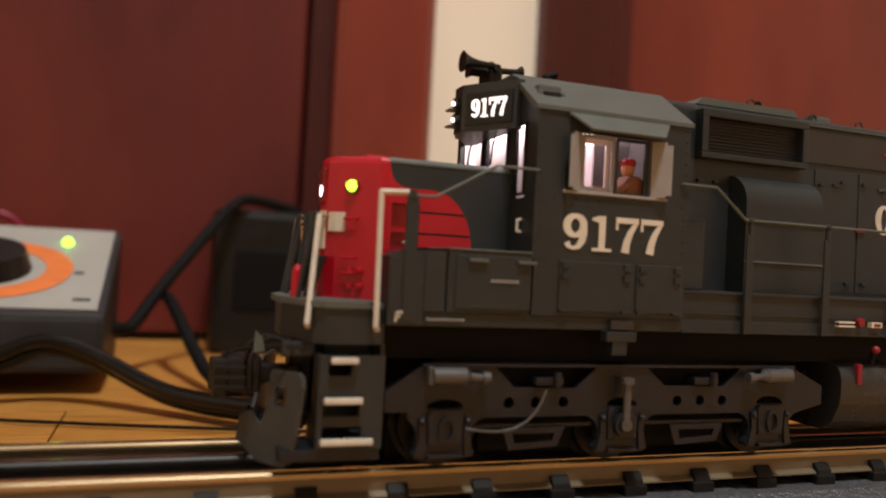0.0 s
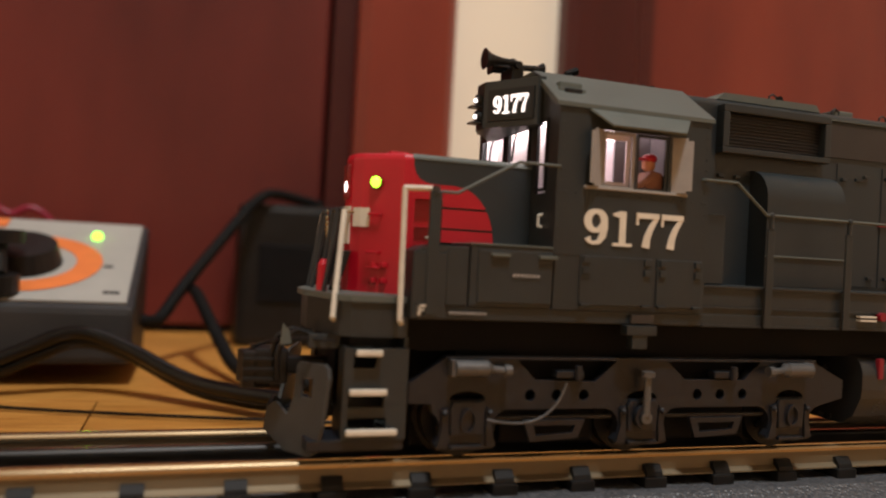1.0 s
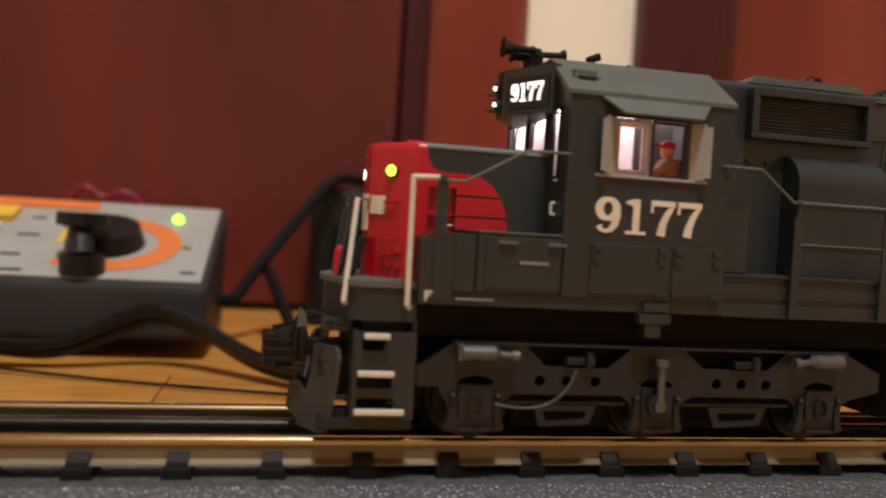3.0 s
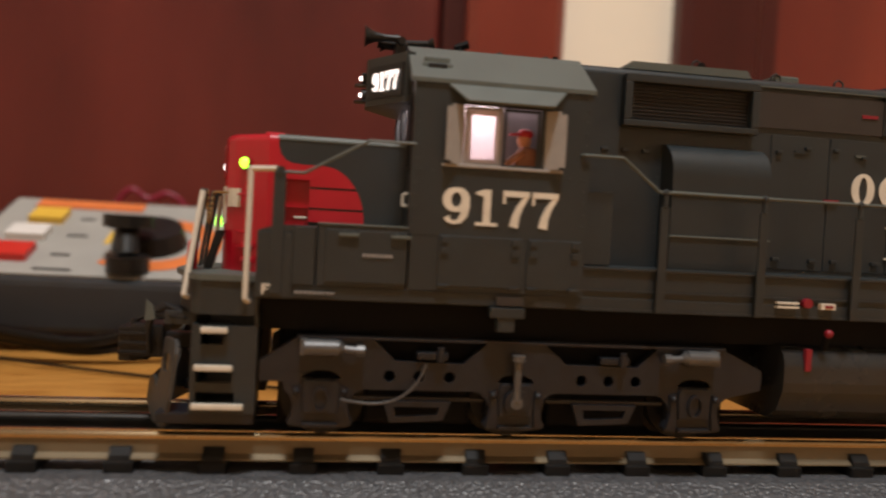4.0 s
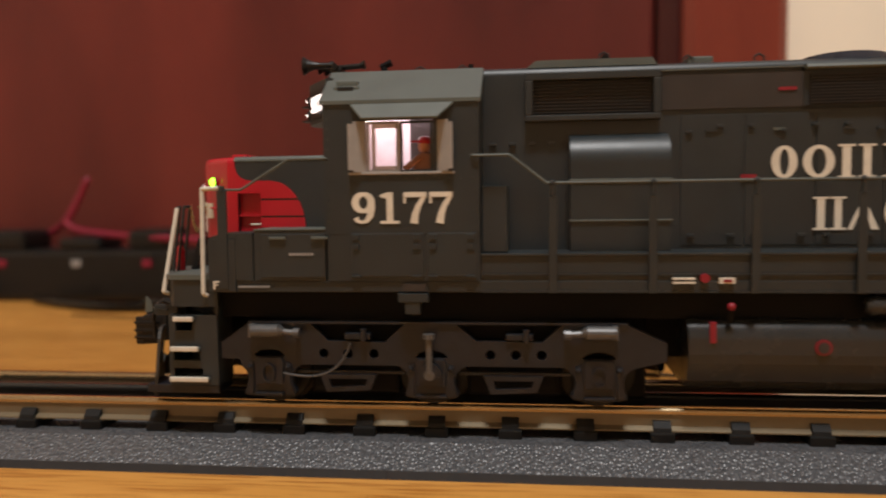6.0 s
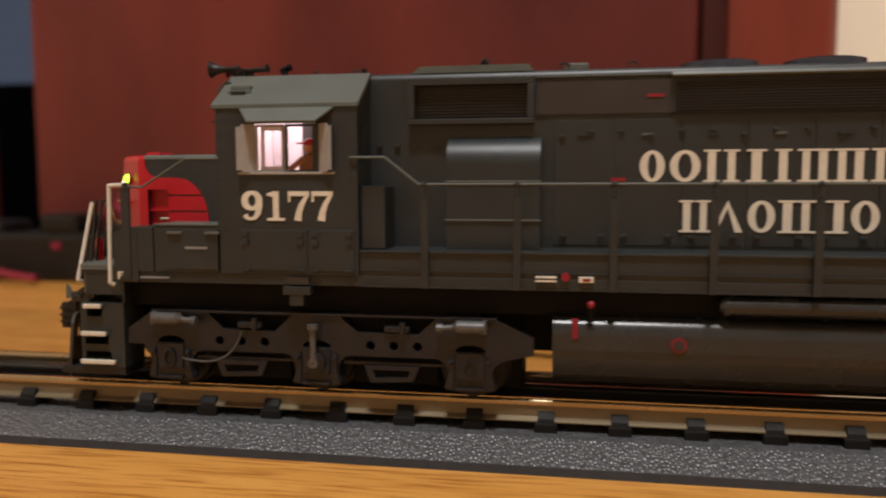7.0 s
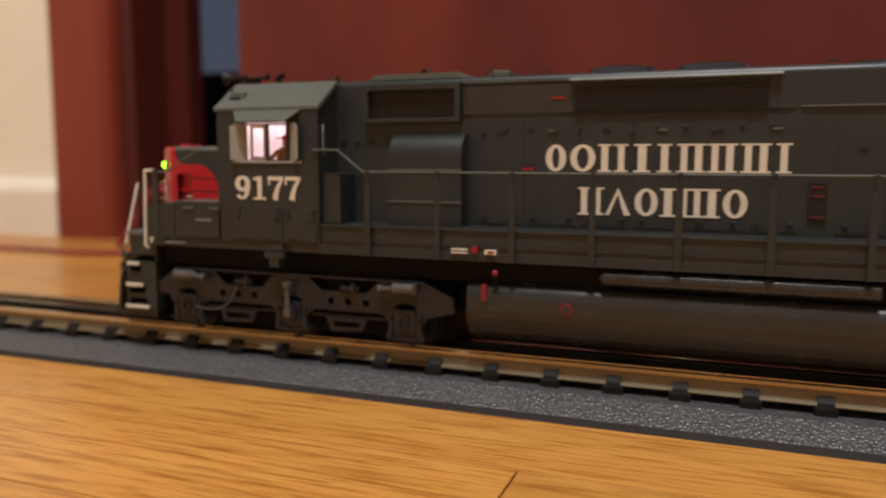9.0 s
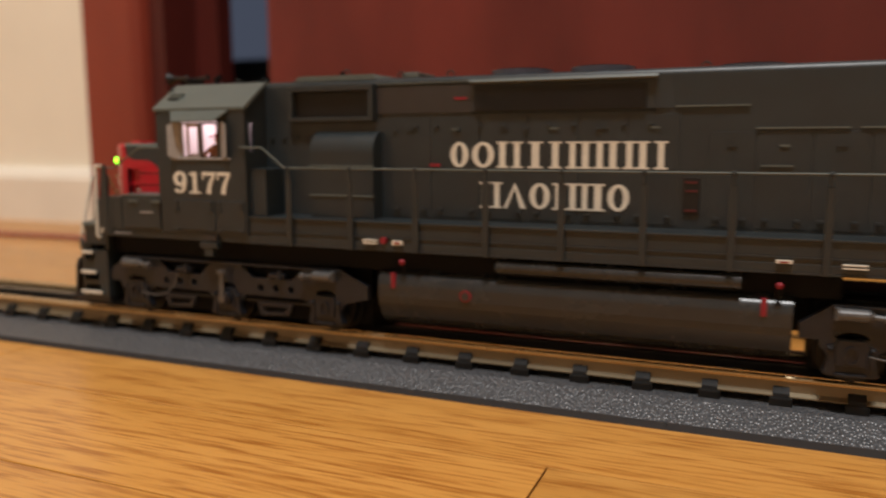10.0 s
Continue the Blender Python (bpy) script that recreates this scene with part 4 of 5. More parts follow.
for s in (1, -1):
    def yy(y):
        return y if s == 1 else sym(y)
    bm = fresh()
    line(bm, [(0.1645, yy(YA), 0.0925), (0.1650, yy(YA - 0.0010), 0.0925), (0.1755, yy(YA - 0.0008), 0.0925), (0.1860, yy(YA - 0.0006), 0.0843), (0.4500, yy(YA - 0.0006), 0.0843)], 0.00042, 8)
    part("handrail", bm, GREY_ROOF_LIT, loco)
    bm = fresh()
    line(bm, [(0.1215, yy(YA), 0.0925), (0.1100, yy(YA), 0.0925), (0.0945, yy(0.2208), 0.0836), (0.0885, yy(0.2208), 0.0836)], 0.00038, 8)
    part("handrail", bm, GREY_ROOF_LIT, loco)
    bm = fresh()
    box(bm, 0.0872, 0.0902, yy(0.2196), yy(0.2206), 0.0535, 0.0835, 0.0002)
    rod(bm, (0.0887, yy(0.2201), 0.0830), (0.0887, yy(0.2201), 0.0848), 0.0010, 8)
    part("handrail_post", bm, GREY, loco)
    bm = fresh()
    line(bm, [(0.0822, yy(0.2222), 0.0512), (0.0815, yy(0.2212), 0.0520), (0.0815, yy(0.2225), 0.0840), (0.0887, yy(0.2205), 0.0842)], 0.0007, 8)
    part("handrail", bm, WHITE, loco, "white painted front handrail")
    bm = fresh()
    line(bm, [(0.0668, yy(0.2280), 0.0512), (0.0662, yy(0.2262), 0.0520), (0.0688, yy(0.2320), 0.0782)], 0.0007, 8)
    part("handrail", bm, WHITE, loco, "white painted front handrail")
    bm = fresh()
    line(bm, [(0.0688, yy(0.2320), 0.0782), (0.0683, yy(0.2350), 0.0785), (0.0650, yy(0.2355), 0.0570)], 0.0005, 8)
    part("handrail", bm, GREY, loco)
    bm = fresh()
    line(bm, [(0.0655, yy(0.2375), 0.0560), (0.0680, yy(0.2385), 0.0785), (0.0680, yy(0.2430), 0.0785), (0.0650, yy(0.2430), 0.0560)], 0.0005, 8)
    part("handrail", bm, GREY, loco)
    bm = fresh()
    for k in range(9):
        u = k / 8
        p = Vector((0.0682, yy(0.2430 + (0.2480 - 0.2430) * u), 0.0782 - 0.008 * math.sin(u * 1.57)))
        bmesh.ops.create_icosphere(bm, subdivisions=1, radius=0.0006, matrix=Matrix.Translation(p) @ Matrix.Diagonal((1, 1, 1.5, 1)))
    part("safety_chain", bm, BRASS, loco)
bm = fresh()
rod(bm, (0.0654, 0.2400, 0.0575), (0.0656, 0.2400, 0.0642), 0.0014, 14)
rod(bm, (0.0656, 0.2400, 0.0642), (0.0656, 0.2400, 0.0656), 0.0014, 14, 0.0007)
part("extinguisher", bm, RED, loco, "small red extinguisher on the front deck")
bm = fresh()
prism(bm, [(0.0680, 0.0576), (0.0700, 0.0576), (0.0732, 0.0682), (0.0708, 0.0680)], "y", 0.2420, 0.2452, 0.0003)
part("brake_stand", bm, BLACK, loco, "black tilted stand on the front deck")
bm = fresh()
rod(bm, (0.0700, 0.2452, 0.0784), (0.0742, 0.2440, 0.0784), 0.0004, 8)
part("chain_bar", bm, BRASS, loco)

# steps, pilot and coupler
for s in (1, -1):
    def yy(y):
        return y if s == 1 else sym(y)
    bm = fresh()
    holed(bm, [(0.0690, 0.0231), (0.0848, 0.0231), (0.0848, 0.0450), (0.0690, 0.0450)],
          [[(0.0712, 0.0402), (0.0765, 0.0402), (0.0772, 0.0432), (0.0712, 0.0432)], [(0.0704, 0.0308), (0.0790, 0.0308), (0.0790, 0.0340), (0.0704, 0.0340)], [(0.0704, 0.0252), (0.0798, 0.0252), (0.0798, 0.0284), (0.0704, 0.0284)]],
          lambda u, v, h: (u, yy(0.2228 + h), v), 0.0010)
    box(bm, 0.0690, 0.0700, yy(0.2238), yy(0.2340), 0.0231, 0.0450)
    box(bm, 0.0838, 0.0848, yy(0.2238), yy(0.2340), 0.0231, 0.0475)
    box(bm, 0.0690, 0.0848, yy(0.2340), yy(0.2348), 0.0231, 0.0475)
    part("step_box", bm, GREY, loco)
    bm = fresh()
    box(bm, 0.0610, 0.0846, yy(0.2232), yy(0.2345), 0.0203, 0.0231, 0.0004)
    part("step_base", bm, TRUCK, loco)
    for z, x0, x1 in ((0.0436, 0.0714, 0.0778), (0.0343, 0.0702, 0.0793), (0.0248, 0.0698, 0.0822)):
        bm = fresh()
        box(bm, x0, x1, yy(0.2212), yy(0.2338), z, z + 0.0005)
        for k in range(7):
            xk = x0 + 0.0006 + (x1 - x0 - 0.0012) * k / 6
            box(bm, xk - 0.0003, xk + 0.0003, yy(0.2214), yy(0.2330), z + 0.0005, z + 0.0009)
        step = part("step", bm, GREY_ROOF_LIT, loco)
        bm = fresh()
        box(bm, x0, x1, yy(0.2204), yy(0.2214), z - 0.0003, z + 0.0012, 0.0003)
        part("step_edge", bm, WHITE, step, "white painted step edge")
PLOW = [(0.0263, 0.0204), (0.0144, 0.0176), (0.0030, 0.0184), (0.0000, 0.0200), (-0.0015, 0.0260), (-0.0018, 0.0376), (-0.0008, 0.0398), (0.0012, 0.0406), (0.0125, 0.0398), (0.0136, 0.0388), (0.0131, 0.0311), (0.0152, 0.0261), (0.0222, 0.0284), (0.0263, 0.0262)]
for s in (1, -1):
    along = Vector((-0.0095, 0.0245 * s, 0)).normalized()
    foot = Vector((0.0640, 0.2240 if s == 1 else sym(0.2240), 0))
    back = Vector((0.9324, 0.3615 * s, 0))
    bm = fresh()
    holed(bm, PLOW, [[(0.0046, 0.0320), (0.0098, 0.0315), (0.0103, 0.0358), (0.0050, 0.0366)]], lambda u, v, h: foot + along * u + back * (h + 0.10 * (v - 0.0300)) + Vector((0, 0, v)), 0.0009)
    part("snow_plow", bm, PLOW_GREY, loco, "grey wedge snow plow close over the rails")
bm = fresh()
box(bm, 0.0690, 0.0715, 0.2300, sym(0.2300), 0.0300, 0.0475)
part("pilot_beam", bm, DARK, loco)
bm = fresh()
box(bm, 0.0540, 0.0690, YT - 0.0022, YT + 0.0022, 0.0350, 0.0395, 0.0006)
part("coupler_shank", bm, BLACK, loco)
bm = fresh()
box(bm, 0.0500, 0.0585, YT - 0.0060, YT + 0.0045, 0.0330, 0.0420, 0.0008)
part("draft_box", bm, BLACK, loco, "black box behind the coupler knuckle")
bm = fresh()
prism(bm, [(0.0545, YT - 0.0040), (0.0500, YT - 0.0062), (0.0472, YT - 0.0058), (0.0466, YT - 0.0040), (0.0490, YT - 0.0026), (0.0500, YT + 0.0010), (0.0484, YT + 0.0030), (0.0496, YT + 0.0054), (0.0545, YT + 0.0040)], "z", 0.0318, 0.0412, 0.0005)
coupler = part("coupler", bm, BLACK, loco, "black knuckle coupler")
bm = fresh()
prism(bm, [(0.0500, YT + 0.0006), (0.0474, YT + 0.0012), (0.0462, YT + 0.0036), (0.0470, YT + 0.0052), (0.0490, YT + 0.0050)], "z", 0.0322, 0.0408, 0.0004)
part("knuckle", bm, BLACK, coupler)
for z in (0.0338, 0.0362, 0.0388):
    bm = fresh()
    box(bm, 0.0470, 0.0556, YT - 0.0066, YT - 0.0054, z, z + 0.0010, 0.0003)
    part("rib", bm, BLACK, coupler)
bm = fresh()
rod(bm, (0.0500, YT - 0.0010, 0.0410), (0.0500, YT - 0.0010, 0.0426), 0.0011, 10)
part("pin", bm, BLACK, coupler)
# uncoupling lever, brackets and hoses
bm = fresh()
line(bm, [(0.0672, 0.2262, 0.0462), (0.0612, 0.2300, 0.0462), (0.0560, 0.2380, 0.0450), (0.0530, 0.2450, 0.0436), (0.0505, 0.2475, 0.0424)], 0.0004, 8)
part("uncoupling_lever", bm, BLACK, loco)
bm = fresh()
prism(bm, [(0.0552, 0.0440), (0.0580, 0.0444), (0.0572, 0.0478), (0.0556, 0.0494)], "y", 0.2346, 0.2352)
part("hose_bracket", bm, GREY_ROOF_LIT, loco, "pale grey bracket over the coupler")
for y, bend in ((0.2385, 0.0), (0.2415, 0.0012)):
    bm = fresh()
    line(bm, [(0.0640, y, 0.0462), (0.0600 - bend, y, 0.0474), (0.0566 - bend, y + 0.0008, 0.0455), (0.0552 - bend, y + 0.0014, 0.0410), (0.0556 - bend, y + 0.0018, 0.0345)], 0.0007, 8)
    part("air_hose", bm, BLACK, loco, "black rubber air hose")
for z0, z1 in ((0.0440, 0.0475),):
    bm = fresh()
    box(bm, 0.0612, 0.0690, 0.2290, 0.2300, z0, z1, 0.0003)
    part("pilot_bracket", bm, GREY, loco)

# fuel tank and air reservoir
bm = fresh()
ta, tb = 0.2222, sym(0.2222)
side = [(ta + 0.0070, 0.0232), (ta + 0.0030, 0.0262), (ta + 0.0004, 0.0318), (ta, 0.0345)]
for k in range(19):
    a = radians(90 * k / 18)
    side.append((ta + 0.0050 - 0.0050 * math.cos(a), 0.0385 + 0.0060 * math.sin(a)))
prism(bm, side + [(sym(y), z) for y, z in reversed(side)], "x", 0.2265, 0.3760)
tank = part("fuel_tank", bm, TANK, loco, "dark grey fuel tank")
bm = fresh()
rod(bm, (0.2760, 0.2236, 0.0487), (0.3600, 0.2236, 0.0487), 0.0029, 32)
rod(bm, (0.2748, 0.2236, 0.0487), (0.2760, 0.2236, 0.0487), 0.0018, 24, 0.0029)
part("air_reservoir", bm, TANK, loco, smooth=False)
bm = fresh()
rod(bm, (0.2634, ta - 0.0004, 0.0368), (0.2634, ta + 0.001, 0.0368), 0.0023, 20)
cap = part("filler_cap", bm, KNOB_RED, loco, "red ringed filler cap")
bm = fresh()
rod(bm, (0.2634, ta - 0.0008, 0.0368), (0.2634, ta + 0.001, 0.0368), 0.0016, 20)
part("cap_face", bm, BROWN, cap)
for x in (0.2332, 0.3672):
    bm = fresh()
    box(bm, x - 0.0009, x + 0.0009, ta - 0.0006, ta + 0.001, 0.0378, 0.0440, 0.0003)
    part("tank_valve", bm, KNOB_RED, loco)
for x in (0.2378, 0.3715):
    bm = fresh()
    bmesh.ops.create_uvsphere(bm, u_segments=12, v_segments=8, radius=0.0012, matrix=Matrix.Translation((x, 0.2205, 0.0486)))
    ball = part("red_knob", bm, KNOB_RED, loco, smooth=True)
    bm = fresh()
    rod(bm, (x, 0.2222, 0.0440), (x, 0.2212, 0.0482), 0.0009, 8)
    part("stem", bm, DARK, ball)
bm = fresh()
rod(bm, (0.2303, YA - 0.0008, 0.0568), (0.2303, YA + 0.001, 0.0568), 0.0013, 14)
part("red_button", bm, KNOB_RED, loco)
# small stencils as plain bars
for x0, x1, z0, z1, m in ((0.2214, 0.2276, 0.0564, 0.0569, CREAM), (0.2214, 0.2276, 0.0553, 0.0558, CREAM), (0.2342, 0.2384, 0.0553, 0.0569, CREAM), *[(0.1096 + 0.0011 * k, 0.1103 + 0.0011 * k, 0.0637, 0.0645, PALE) for k in range(7)], *[(0.0935 + 0.0011 * k, 0.0942 + 0.0011 * k, 0.0540, 0.0545, PALE) for k in range(9)], (0.3700, 0.3748, 0.0560, 0.0570, CREAM), (0.3890, 0.3960, 0.0562, 0.0566, CREAM), (0.3890, 0.3960, 0.0552, 0.0556, CREAM)):
    bm = fresh()
    box(bm, x0, x1, YA - 0.0008, YA + 0.0008, z0, z1)
    part("stencil_bar", bm, m, loco)
for x0, x1, z0, z1, y in ((0.2352, 0.2376, 0.0557, 0.0565, YA - 0.0010), (0.3710, 0.3738, 0.0562, 0.0567, YA - 0.0010), (0.2540, 0.2590, 0.1106, 0.1116, HA - 0.0009), (0.2435, 0.2480, 0.0850, 0.0862, HA - 0.0010)):
    bm = fresh()
    box(bm, x0, x1, y, y + 0.0012, z0, z1)
    part("red_label", bm, KNOB_RED, loco)
bm = fresh()
box(bm, 0.0855, 0.0860, YA - 0.0006, YA, 0.0535, 0.0560)
box(bm, 0.0855, 0.0874, YA - 0.0006, YA, 0.0555, 0.0560)
box(bm, 0.0855, 0.0869, YA - 0.0006, YA, 0.0546, 0.0550)
part("letter_f", bm, CREAM, loco)
bm = fresh()
box(bm, 0.1425, 0.1515, YA - 0.0014, YA + 0.002, 0.0498, 0.0524, 0.0002)
box(bm, 0.1445, 0.1490, YA - 0.0010, YA + 0.002, 0.0462, 0.0500, 0.0002)
part("jacking_pad", bm, HOOD_GREY, loco)
bm = fresh()
box(bm, 0.1440, 0.1508, YA - 0.0008, YA, 0.0530, 0.0552)
part("builder_plate", bm, BROWN, loco)


# trucks
WHEELS = []


def truck(dx):
    root = new("truck")
    root.parent = loco
    root.location = (dx, 0, 0)

    def tpart(name, b, m, parent=root, label="", smooth=False):
        return part(name, b, m, parent, label, smooth)

    for s in (1, -1):
        def yy(y):
            return y if s == 1 else sym(y)
        JOURNALS = (0.1010, 0.1515, 0.2013)
        top = [(0.0855, 0.0364), (0.0945, 0.0425), (0.1140, 0.0425), (0.1195, 0.0372), (0.1372, 0.0368), (0.1435, 0.0425), (0.1590, 0.0425), (0.1650, 0.0374), (0.1848, 0.0372), (0.1905, 0.0425), (0.2095, 0.0425), (0.2208, 0.0372), (0.2208, 0.0318)]
        low = []
        for x in reversed(JOURNALS):
            for u, z in ((0.0108, 0.0297), (0.0092, 0.0291), (0.0078, 0.0278), (0.0070, 0.0258), (0.0073, 0.0230), (0.0082, 0.0212), (0.0076, 0.0200), (0.0050, 0.0198), (0.0042, 0.0212)):
                low.append((x + u, z))
            for u, z in ((0.0042, 0.0212), (0.0050, 0.0198), (0.0076, 0.0200), (0.0082, 0.0212), (0.0073, 0.0230), (0.0070, 0.0258), (0.0078, 0.0278), (0.0092, 0.0291), (0.0108, 0.0297)):
                low.append((x - u, z))
        low = [(x, z) for x, z in low if x > 0.0915] + [(0.0915, 0.0312), (0.0855, 0.0314)]
        holes = [circle(x, 0.0333, 0.0015, 12) for x in (0.1182, 0.1258, 0.1338, 0.1693, 0.1769, 0.1845)]
        holes += [[(x + 0.0048 * math.cos(radians(q)), 0.0322 + 0.0022 * math.sin(radians(q))) for q in range(0, 181, 20)] for x in JOURNALS]
        bm = fresh()
        holed(bm, top + low, holes, lambda u, v, h: (u, yy(0.2240 + h), v), 0.0030)
        tpart("side_frame", bm, TRUCK)
        bm = fresh()
        box(bm, 0.0946, 0.2095, yy(0.2232), yy(0.2262), 0.0425, 0.0432)
        tpart("top_rail", bm, TRUCK)
        for x in JOURNALS:
            bm = fresh()
            prism(bm, [(x - 0.0040, 0.0320), (x + 0.0040, 0.0320), (x + 0.0047, 0.0305), (x + 0.0043, 0.0234), (x - 0.0043, 0.0234), (x - 0.0047, 0.0305)], "y", yy(0.2230), yy(0.2246), 0.0004)
            tpart("journal_box", bm, TRUCK)
            for u in (-1, 1):
                bm = fresh()
                prism(bm, [(x + u * 0.0052, 0.0304), (x + u * 0.0070, 0.0298), (x + u * 0.0066, 0.0255), (x + u * 0.0078, 0.0206), (x + u * 0.0054, 0.0206), (x + u * 0.0050, 0.0255)], "y", yy(0.2231), yy(0.2242))
                bmesh.ops.create_icosphere(bm, subdivisions=1, radius=0.0009, matrix=Matrix.Translation((x + u * 0.0060, yy(0.2230), 0.0290)))
                tpart("pedestal_leg", bm, TRUCK)
            bm = fresh()
            if x == JOURNALS[1]:
                rod(bm, (x, yy(0.2212), 0.0276), (x, yy(0.2227), 0.0276), 0.0033, 20)
                rod(bm, (x, yy(0.2207), 0.0276), (x, yy(0.2213), 0.0276), 0.0022, 16)
            else:
                holed(bm, circle(x, 0.0272, 0.0021, 16, 1.5), [circle(x, 0.0272, 0.0016, 16, 1.55)], lambda u, v, h: (u, yy(0.2221 + h), v), 0.0006)
            tpart("bearing_cap", bm, TRUCK)
            bm = fresh()
            box(bm, x - 0.0044, x + 0.0044, yy(0.2226), yy(0.2240), 0.0200, 0.0211, 0.0003)
            tpart("pedestal_tie", bm, TRUCK)
        for x0, x1 in ((0.0975, 0.1080), (0.1948, 0.2058)):
            bm = fresh()
            f = 1 if x0 < 0.15 else -1
            a, e = (0.0964, 0.1050) if f == 1 else (0.2060, 0.1975)
            rod(bm, (a, yy(0.2216), 0.0405), (e, yy(0.2216), 0.0405), 0.0021, 16)
            rod(bm, (e, yy(0.2216), 0.0405), (e + f * 0.0014, yy(0.2216), 0.0403), 0.0021, 16, 0.0010)
            rod(bm, (e + f * 0.0014, yy(0.2216), 0.0403), (e + f * 0.0045, yy(0.2216), 0.0400), 0.0010, 10)
            rod(bm, (e + f * 0.0045, yy(0.2216), 0.0400), (e + f * 0.0064, yy(0.2216), 0.0400), 0.0015, 10)
            box(bm, a - 0.0010, a + 0.0006, yy(0.2208), yy(0.2240), 0.0384, 0.0426, 0.0003)
            tpart("brake_cylinder", bm, SILVER, root, "silver grey brake cylinder", smooth=False)
        bm = fresh()
        rod(bm, (0.1512, yy(0.2210), 0.0280), (0.1512, yy(0.2210), 0.0395), 0.0010, 10)
        rod(bm, (0.1512, yy(0.2210), 0.0385), (0.1512, yy(0.2210), 0.0400), 0.0018, 12)
        rod(bm, (0.1512, yy(0.2204), 0.0276), (0.1512, yy(0.2212), 0.0276), 0.0016, 12)
        tpart("shock_absorber", bm, SILVER)
        bm = fresh()
        box(bm, 0.1095, 0.1432, yy(0.2250), yy(0.2262), 0.0268, 0.0278, 0.0002)
        box(bm, 0.1600, 0.1930, yy(0.2250), yy(0.2262), 0.0268, 0.0278, 0.0002)
        tpart("brake_rod", bm, TRUCK)
        for x0, x1 in ((0.1168, 0.1345), (0.1672, 0.1850)):
            bm = fresh()
            holed(bm, [(x0 + 0.002, 0.0212), (x1 - 0.002, 0.0220), (x1, 0.0268), (x0, 0.0268)], [[(x0 + 0.0036, 0.0228), (x1 - 0.0036, 0.0234), (x1 - 0.0028, 0.0254), (x0 + 0.0028, 0.0254)]], lambda u, v, h: (u, yy(0.2240 + h), v), 0.0014)
            tpart("brake_hanger", bm, TRUCK)
        for x in (0.1290, 0.1780):
            bm = fresh()
            box(bm, x - 0.004, x + 0.004, yy(0.2228), yy(0.2262), 0.0378, 0.0398, 0.0004)
            rod(bm, (x + 0.002, yy(0.2224), 0.0375), (x + 0.002, yy(0.2224), 0.0412), 0.0010, 8)
            tpart("bracket", bm, TRUCK)
        bm = fresh()
        pts = [(0.1060, yy(0.2222), 0.0275)]
        for k in range(13):
            u = k / 12
            pts.append((0.1075 + 0.0217 * u - 0.0020 * u ** 6, yy(0.2212), 0.0273 - 0.0012 * math.sin(u * 2.4) + 0.0105 * u ** 3.2))
        line(bm, pts, 0.00035, 6)
        tpart("air_pipe", bm, SILVER, root, "thin bent grey air pipe")
    bm = fresh()
    box(bm, 0.0990, 0.2040, 0.2290, sym(0.2290), 0.0300, 0.0440)
    tpart("bolster", bm, DARK)
    # added near-black blocks close the gaps so the underside looks deep in shade
    bm = fresh()
    box(bm, 0.0895, 0.2165, 0.2362, sym(0.2362), 0.0172, 0.0440, 0.001)
    tpart("gear_gap_fill", bm, DARK)
    for x0, x1 in ((0.1125, 0.1405), (0.1620, 0.1905)):
        bm = fresh()
        box(bm, x0, x1, 0.2300, sym(0.2300), 0.0195, 0.0440, 0.001)
        tpart("motor_gap_fill", bm, DARK)
    for x in (0.1017, 0.1512, 0.2013):
        bm = fresh()
        for s in (1, -1):
            def yy(y):
                return y if s == 1 else sym(y)
            rod(bm, (0, yy(0.2305) - YT, 0), (0, yy(0.2345) - YT, 0), 0.0105, 32)
            rod(bm, (0, yy(0.2345) - YT, 0), (0, yy(0.2357) - YT, 0), 0.0118, 32)
            rod(bm, (0, yy(0.2298) - YT, 0), (0, yy(0.2306) - YT, 0), 0.0040, 16)
            for k in range(5):
                a = 6.2832 * k / 5
                rod(bm, (0.0065 * math.cos(a), yy(0.2300) - YT, 0.0065 * math.sin(a)), (0.0065 * math.cos(a), yy(0.2306) - YT, 0.0065 * math.sin(a)), 0.0012, 8)
        rod(bm, (0, -0.016, 0), (0, 0.016, 0), 0.0025, 12)
        ob = new("wheelset", mesh_of("wheelset", bm, WHEEL))
        ob.parent = root
        ob.location = (x - O.x, 0, 0.0105)
        tagged(ob, "steel wheelset behind the truck frame")
        WHEELS.append(ob)
    return root


truck(0.0)
truck(0.2925)

# driver figurine: one plain mesh
bm = fresh()
fx, fy = 0.1498, 0.2245
prism(bm, [(fx - 0.0035, 0.0806), (fx + 0.0040, 0.0806), (fx + 0.0042, 0.0900), (fx + 0.0030, 0.0935), (fx - 0.0005, 0.0940), (fx - 0.0022, 0.0905)], "y", fy - 0.0030, fy + 0.0030, 0.0006)
rod(bm, (fx - 0.0005, fy - 0.0034, 0.0925), (fx - 0.0050, fy - 0.0036, 0.0890), 0.0009, 8)
n0 = len(bm.faces)
bmesh.ops.create_uvsphere(bm, u_segments=14, v_segments=10, radius=0.0019, matrix=Matrix.Translation((fx + 0.0004, fy, 0.0958)) @ Matrix.Diagonal((1, 0.85, 1.2, 1)))
n1 = len(bm.faces)
bmesh.ops.create_uvsphere(bm, u_segments=14, v_segments=8, radius=0.0022, matrix=Matrix.Translation((fx + 0.0006, fy, 0.0974)) @ Matrix.Diagonal((1, 0.9, 0.65, 1)))
box(bm, fx - 0.0036, fx - 0.0008, fy - 0.0014, fy + 0.0014, 0.0970, 0.0974)
bm.faces.ensure_lookup_table()
